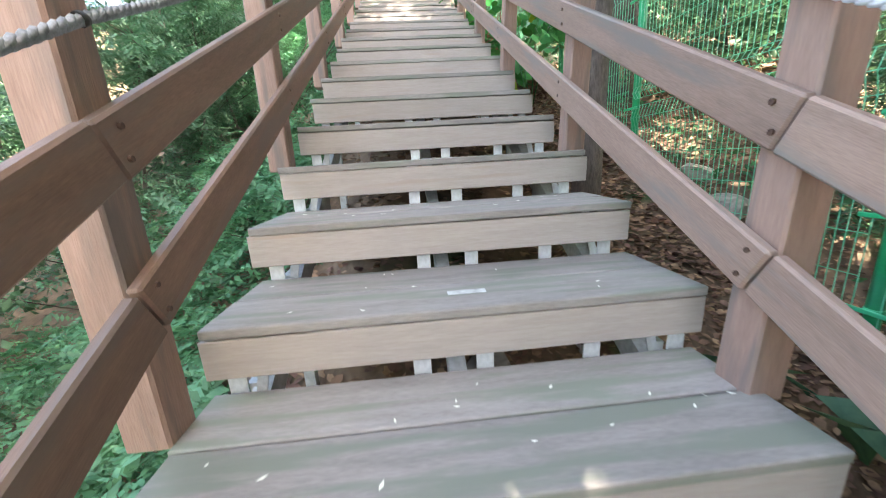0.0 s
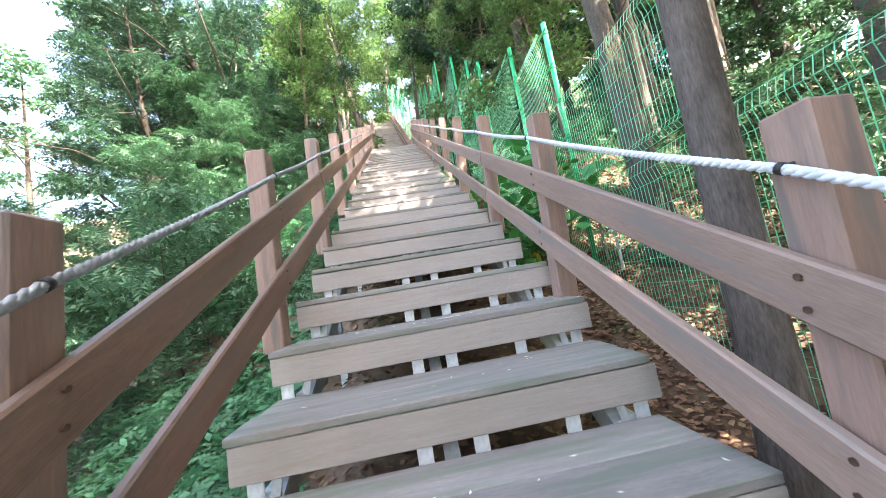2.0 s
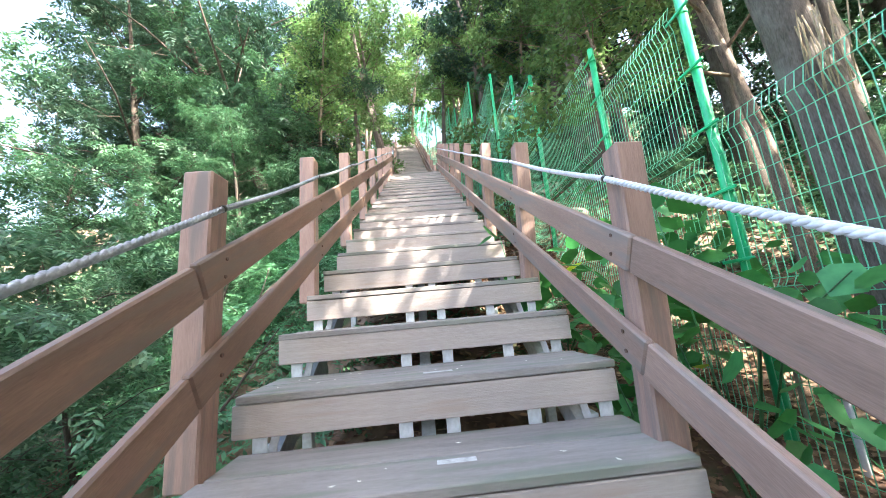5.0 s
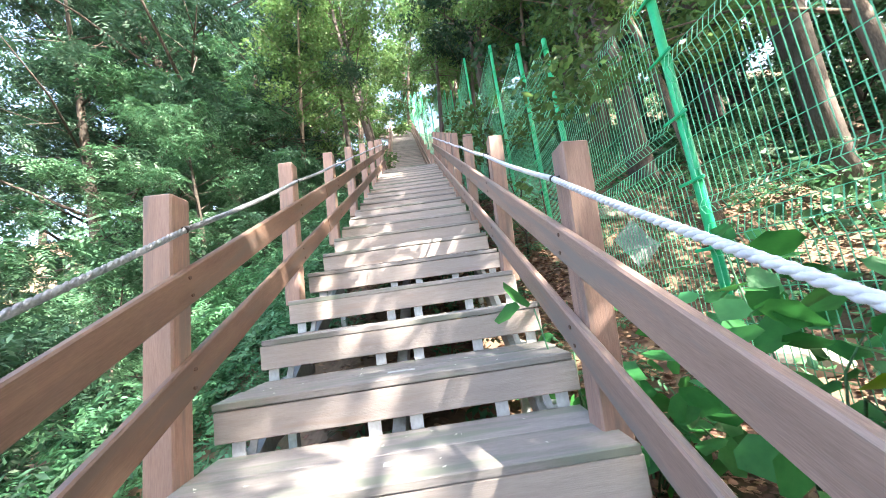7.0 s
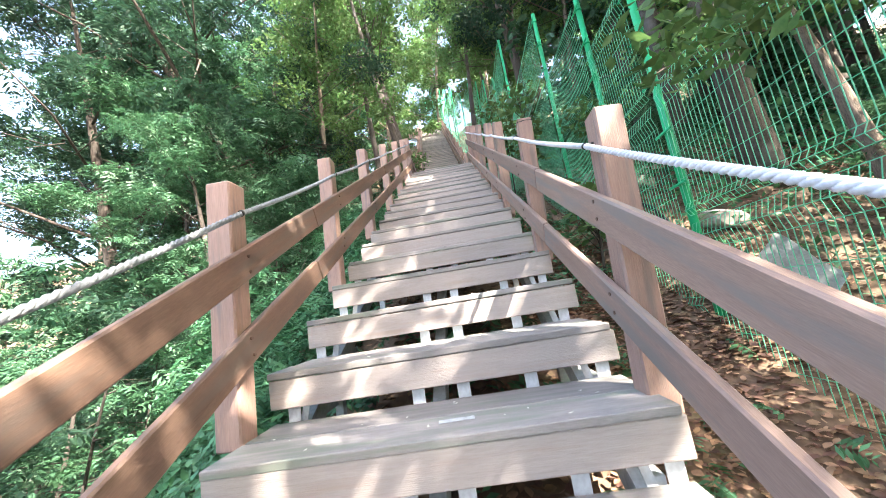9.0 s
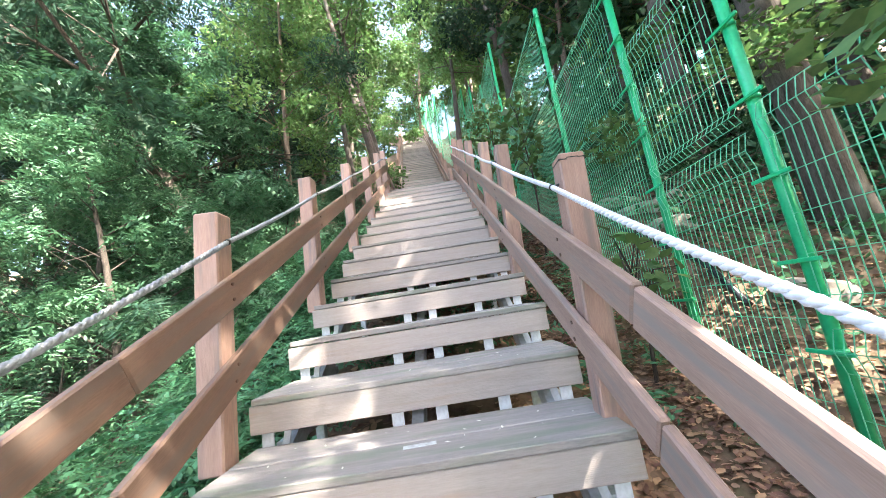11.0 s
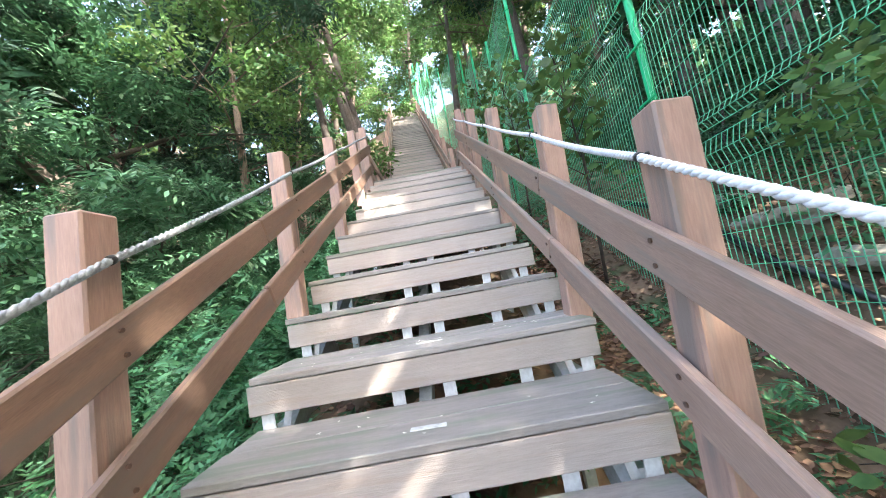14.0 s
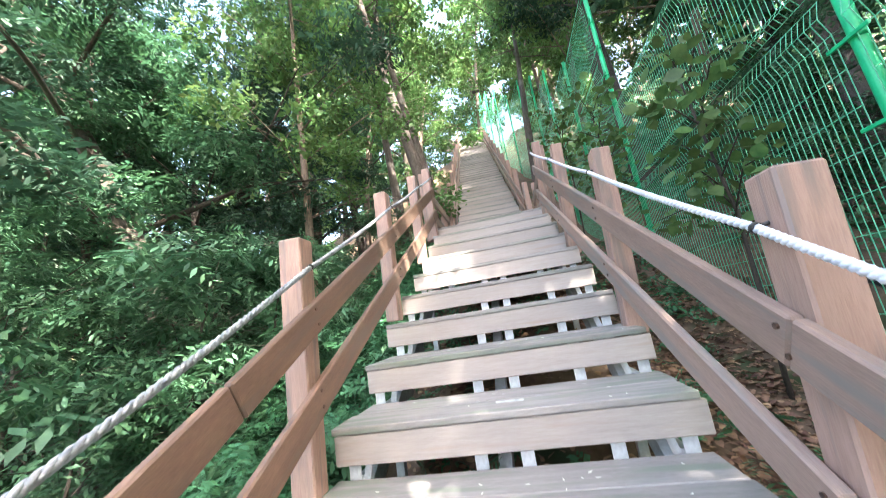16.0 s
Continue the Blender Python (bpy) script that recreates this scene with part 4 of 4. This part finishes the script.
def make_sheet():
    bm = bmesh.new()
    nx, ny = 8, 6
    grid = [[bm.verts.new((2.25 + 0.035 * i, 3.5 + j * 0.08, ground_z(2.25 + 0.035 * i, 3.5 + j * 0.08) + 0.16 + 0.03 * i + 0.03 * noise.noise((i * 0.8, j * 0.8, 2)))) for j in range(ny)] for i in range(nx)]
    for i in range(nx - 1):
        for j in range(ny - 1):
            bm.faces.new((grid[i][j], grid[i + 1][j], grid[i + 1][j + 1], grid[i][j + 1]))
    bmesh.ops.solidify(bm, geom=bm.faces[:], thickness=0.16)
    tagged(part("ground_sheet", bm, M_FLEECE), "crumpled grey sheet over a mound behind the fence", "sheet")


make_sheet()


def make_sapling(x, y, h, n, spread, seed):
    """A thin-stemmed young tree with broad leaves in front of the fence."""
    rg = np.random.default_rng(seed)
    z = ground_z(x, y)
    sp = thing("sapling", "young broad-leaved sapling with thin stems before the fence", "sapling", "saplings by the fence")
    bm = bmesh.new()
    tips = []
    tube(bm, [(x, y, z - 0.1), (x + 0.05, y, z + h * 0.5), (x, y + 0.06, z + h)], [0.016, 0.012, 0.006], 6)
    part("stem", bm, M_BARK, sp)
    for k in range(14):
        bm = bmesh.new()
        a = k * 2.4
        zz = z + h * (0.45 + 0.04 * k)
        tip = Vector((x + math.cos(a) * spread * rg.uniform(0.6, 1), y + math.sin(a) * spread * 1.5 * rg.uniform(0.6, 1), zz + rg.uniform(0.0, 0.25)))
        tube(bm, [(x + 0.03, y, zz - 0.1), (Vector((x, y, zz)) + tip) / 2 + Vector((0, 0, 0.08)), tip], [0.006, 0.005, 0.002], 5)
        part("twig", bm, M_BARK, sp)
        tips.append((Vector((x, y, zz)), tip))
    c = []
    for _ in range(n):
        a, t = tips[rg.integers(len(tips))]
        c.append(a.lerp(t, rg.uniform(0.3, 1.05)) + Vector(rg.normal(0, 0.07, 3)))
    part("foliage", leaves("foliage", np.array(c), 0.10, M_LEAF_B, rg, droop=0.2, aspect=0.7, shape=7), None, sp)


make_sapling(1.58, 6.9, 2.3, 330, 0.42, 1)
make_sapling(1.5, 8.7, 2.4, 300, 0.42, 2)
make_sapling(1.45, 4.6, 0.9, 90, 0.3, 3)
make_sapling(1.5, 10.7, 2.6, 420, 0.5, 4)


def make_straw(x, y, z0, z1, spread, seed):
    """Dead climbing stems hanging down a trunk, each a part of its own."""
    rg = random.Random(seed)
    vine = thing("dead_vine", "dry straw-coloured dead vine hanging on a trunk", "dead vine", "dead vines on the trunk", at=(x, y, z0))
    for k in range(26):
        bm = bmesh.new()
        a = rg.uniform(2.2, 5.4)
        top = Vector((math.cos(a) * 0.2, math.sin(a) * 0.2, (z1 - z0) * rg.uniform(0.6, 1.0)))
        low = Vector((math.cos(a) * (0.2 + rg.uniform(0, spread)), math.sin(a) * (0.2 + rg.uniform(0, spread)), rg.uniform(0, 0.3) * (z1 - z0)))
        tube(bm, [top, top.lerp(low, 0.5) + Vector((rg.uniform(-0.03, 0.03), rg.uniform(-0.03, 0.03), 0)), low], [0.004, 0.006, 0.003], 4)
        part("stem", bm, M_STRAW, vine)


straw_z = ground_z(2.6, 0.75)
make_straw(2.62, 0.75, straw_z - 0.03, straw_z + 0.7, 0.10, 1)
make_straw(2.62, 0.75, straw_z + 1.9, straw_z + 2.6, 0.05, 2)


def make_root(x, y, z, seed):
    """A pale crooked branch bowed up against the edge of the steps."""
    rg = random.Random(seed)
    bm = bmesh.new()
    pts = [Vector((-0.16 + 0.30 * f + 0.07 * math.sin(5 * f), 0.62 * f, 0.74 * f + 0.05 * math.sin(7 * f))) for f in [k / 9 for k in range(10)]]
    tube(bm, pts, [0.017 - 0.0012 * k for k in range(10)], 7)
    for k in (4, 6, 8):
        d = Vector((rg.uniform(-0.10, -0.02), rg.uniform(-0.05, 0.12), rg.uniform(0.05, 0.14)))
        tube(bm, [pts[k], pts[k] + d], [0.007, 0.002], 5)
    ob = part("bare_branch", bm, M_BARK_PALE)
    tagged(ob, "pale crooked bare branch bowed up beside the steps", "branch", "bare branches")
    ob.location = (x, y, z)


make_root(-0.86, -2.95, ground_z(-1.0, -2.95) - 0.05, 4)


def make_tap(x, y):
    """A standpipe with a bent grey spout, and a pale stake beside it."""
    z = ground_z(x, y)
    tap = thing("water_tap", "grey water tap on a pale standpipe behind the fence", "tap", at=(x, y, z))
    bm = bmesh.new()
    tube(bm, [(0, 0, -0.1), (0, 0, 0.34)], 0.016, 10)
    part("standpipe", bm, M_SIGN, tap)
    bm = bmesh.new()
    tube(bm, [(0, 0, 0.34), (-0.01, 0, 0.38), (-0.05, -0.01, 0.40), (-0.09, -0.02, 0.38), (-0.10, -0.02, 0.34)], [0.02, 0.022, 0.02, 0.017, 0.016], 10)
    part("spout", bm, M_STEEL, tap)
    bm = bmesh.new()
    box(bm, -0.035, 0.035, -0.006, 0.006, 0.415, 0.427, 0.003)
    tube(bm, [(0, 0, 0.37), (0, 0, 0.42)], 0.006, 6)
    part("valve_handle", bm, M_STEEL, tap)
    bm = bmesh.new()
    box(bm, -0.014, 0.014, -0.010, 0.010, -0.12, 0.42, 0.003)
    stake = part("garden_stake", bm, M_STONE)
    tagged(stake, "short pale wooden stake standing in the leaf litter", "stake")
    stake.location = (x - 0.02, y + 0.2, ground_z(x - 0.02, y + 0.2))
    stake.rotation_euler = (0.04, -0.05, 0.3)


make_tap(2.05, 0.84)
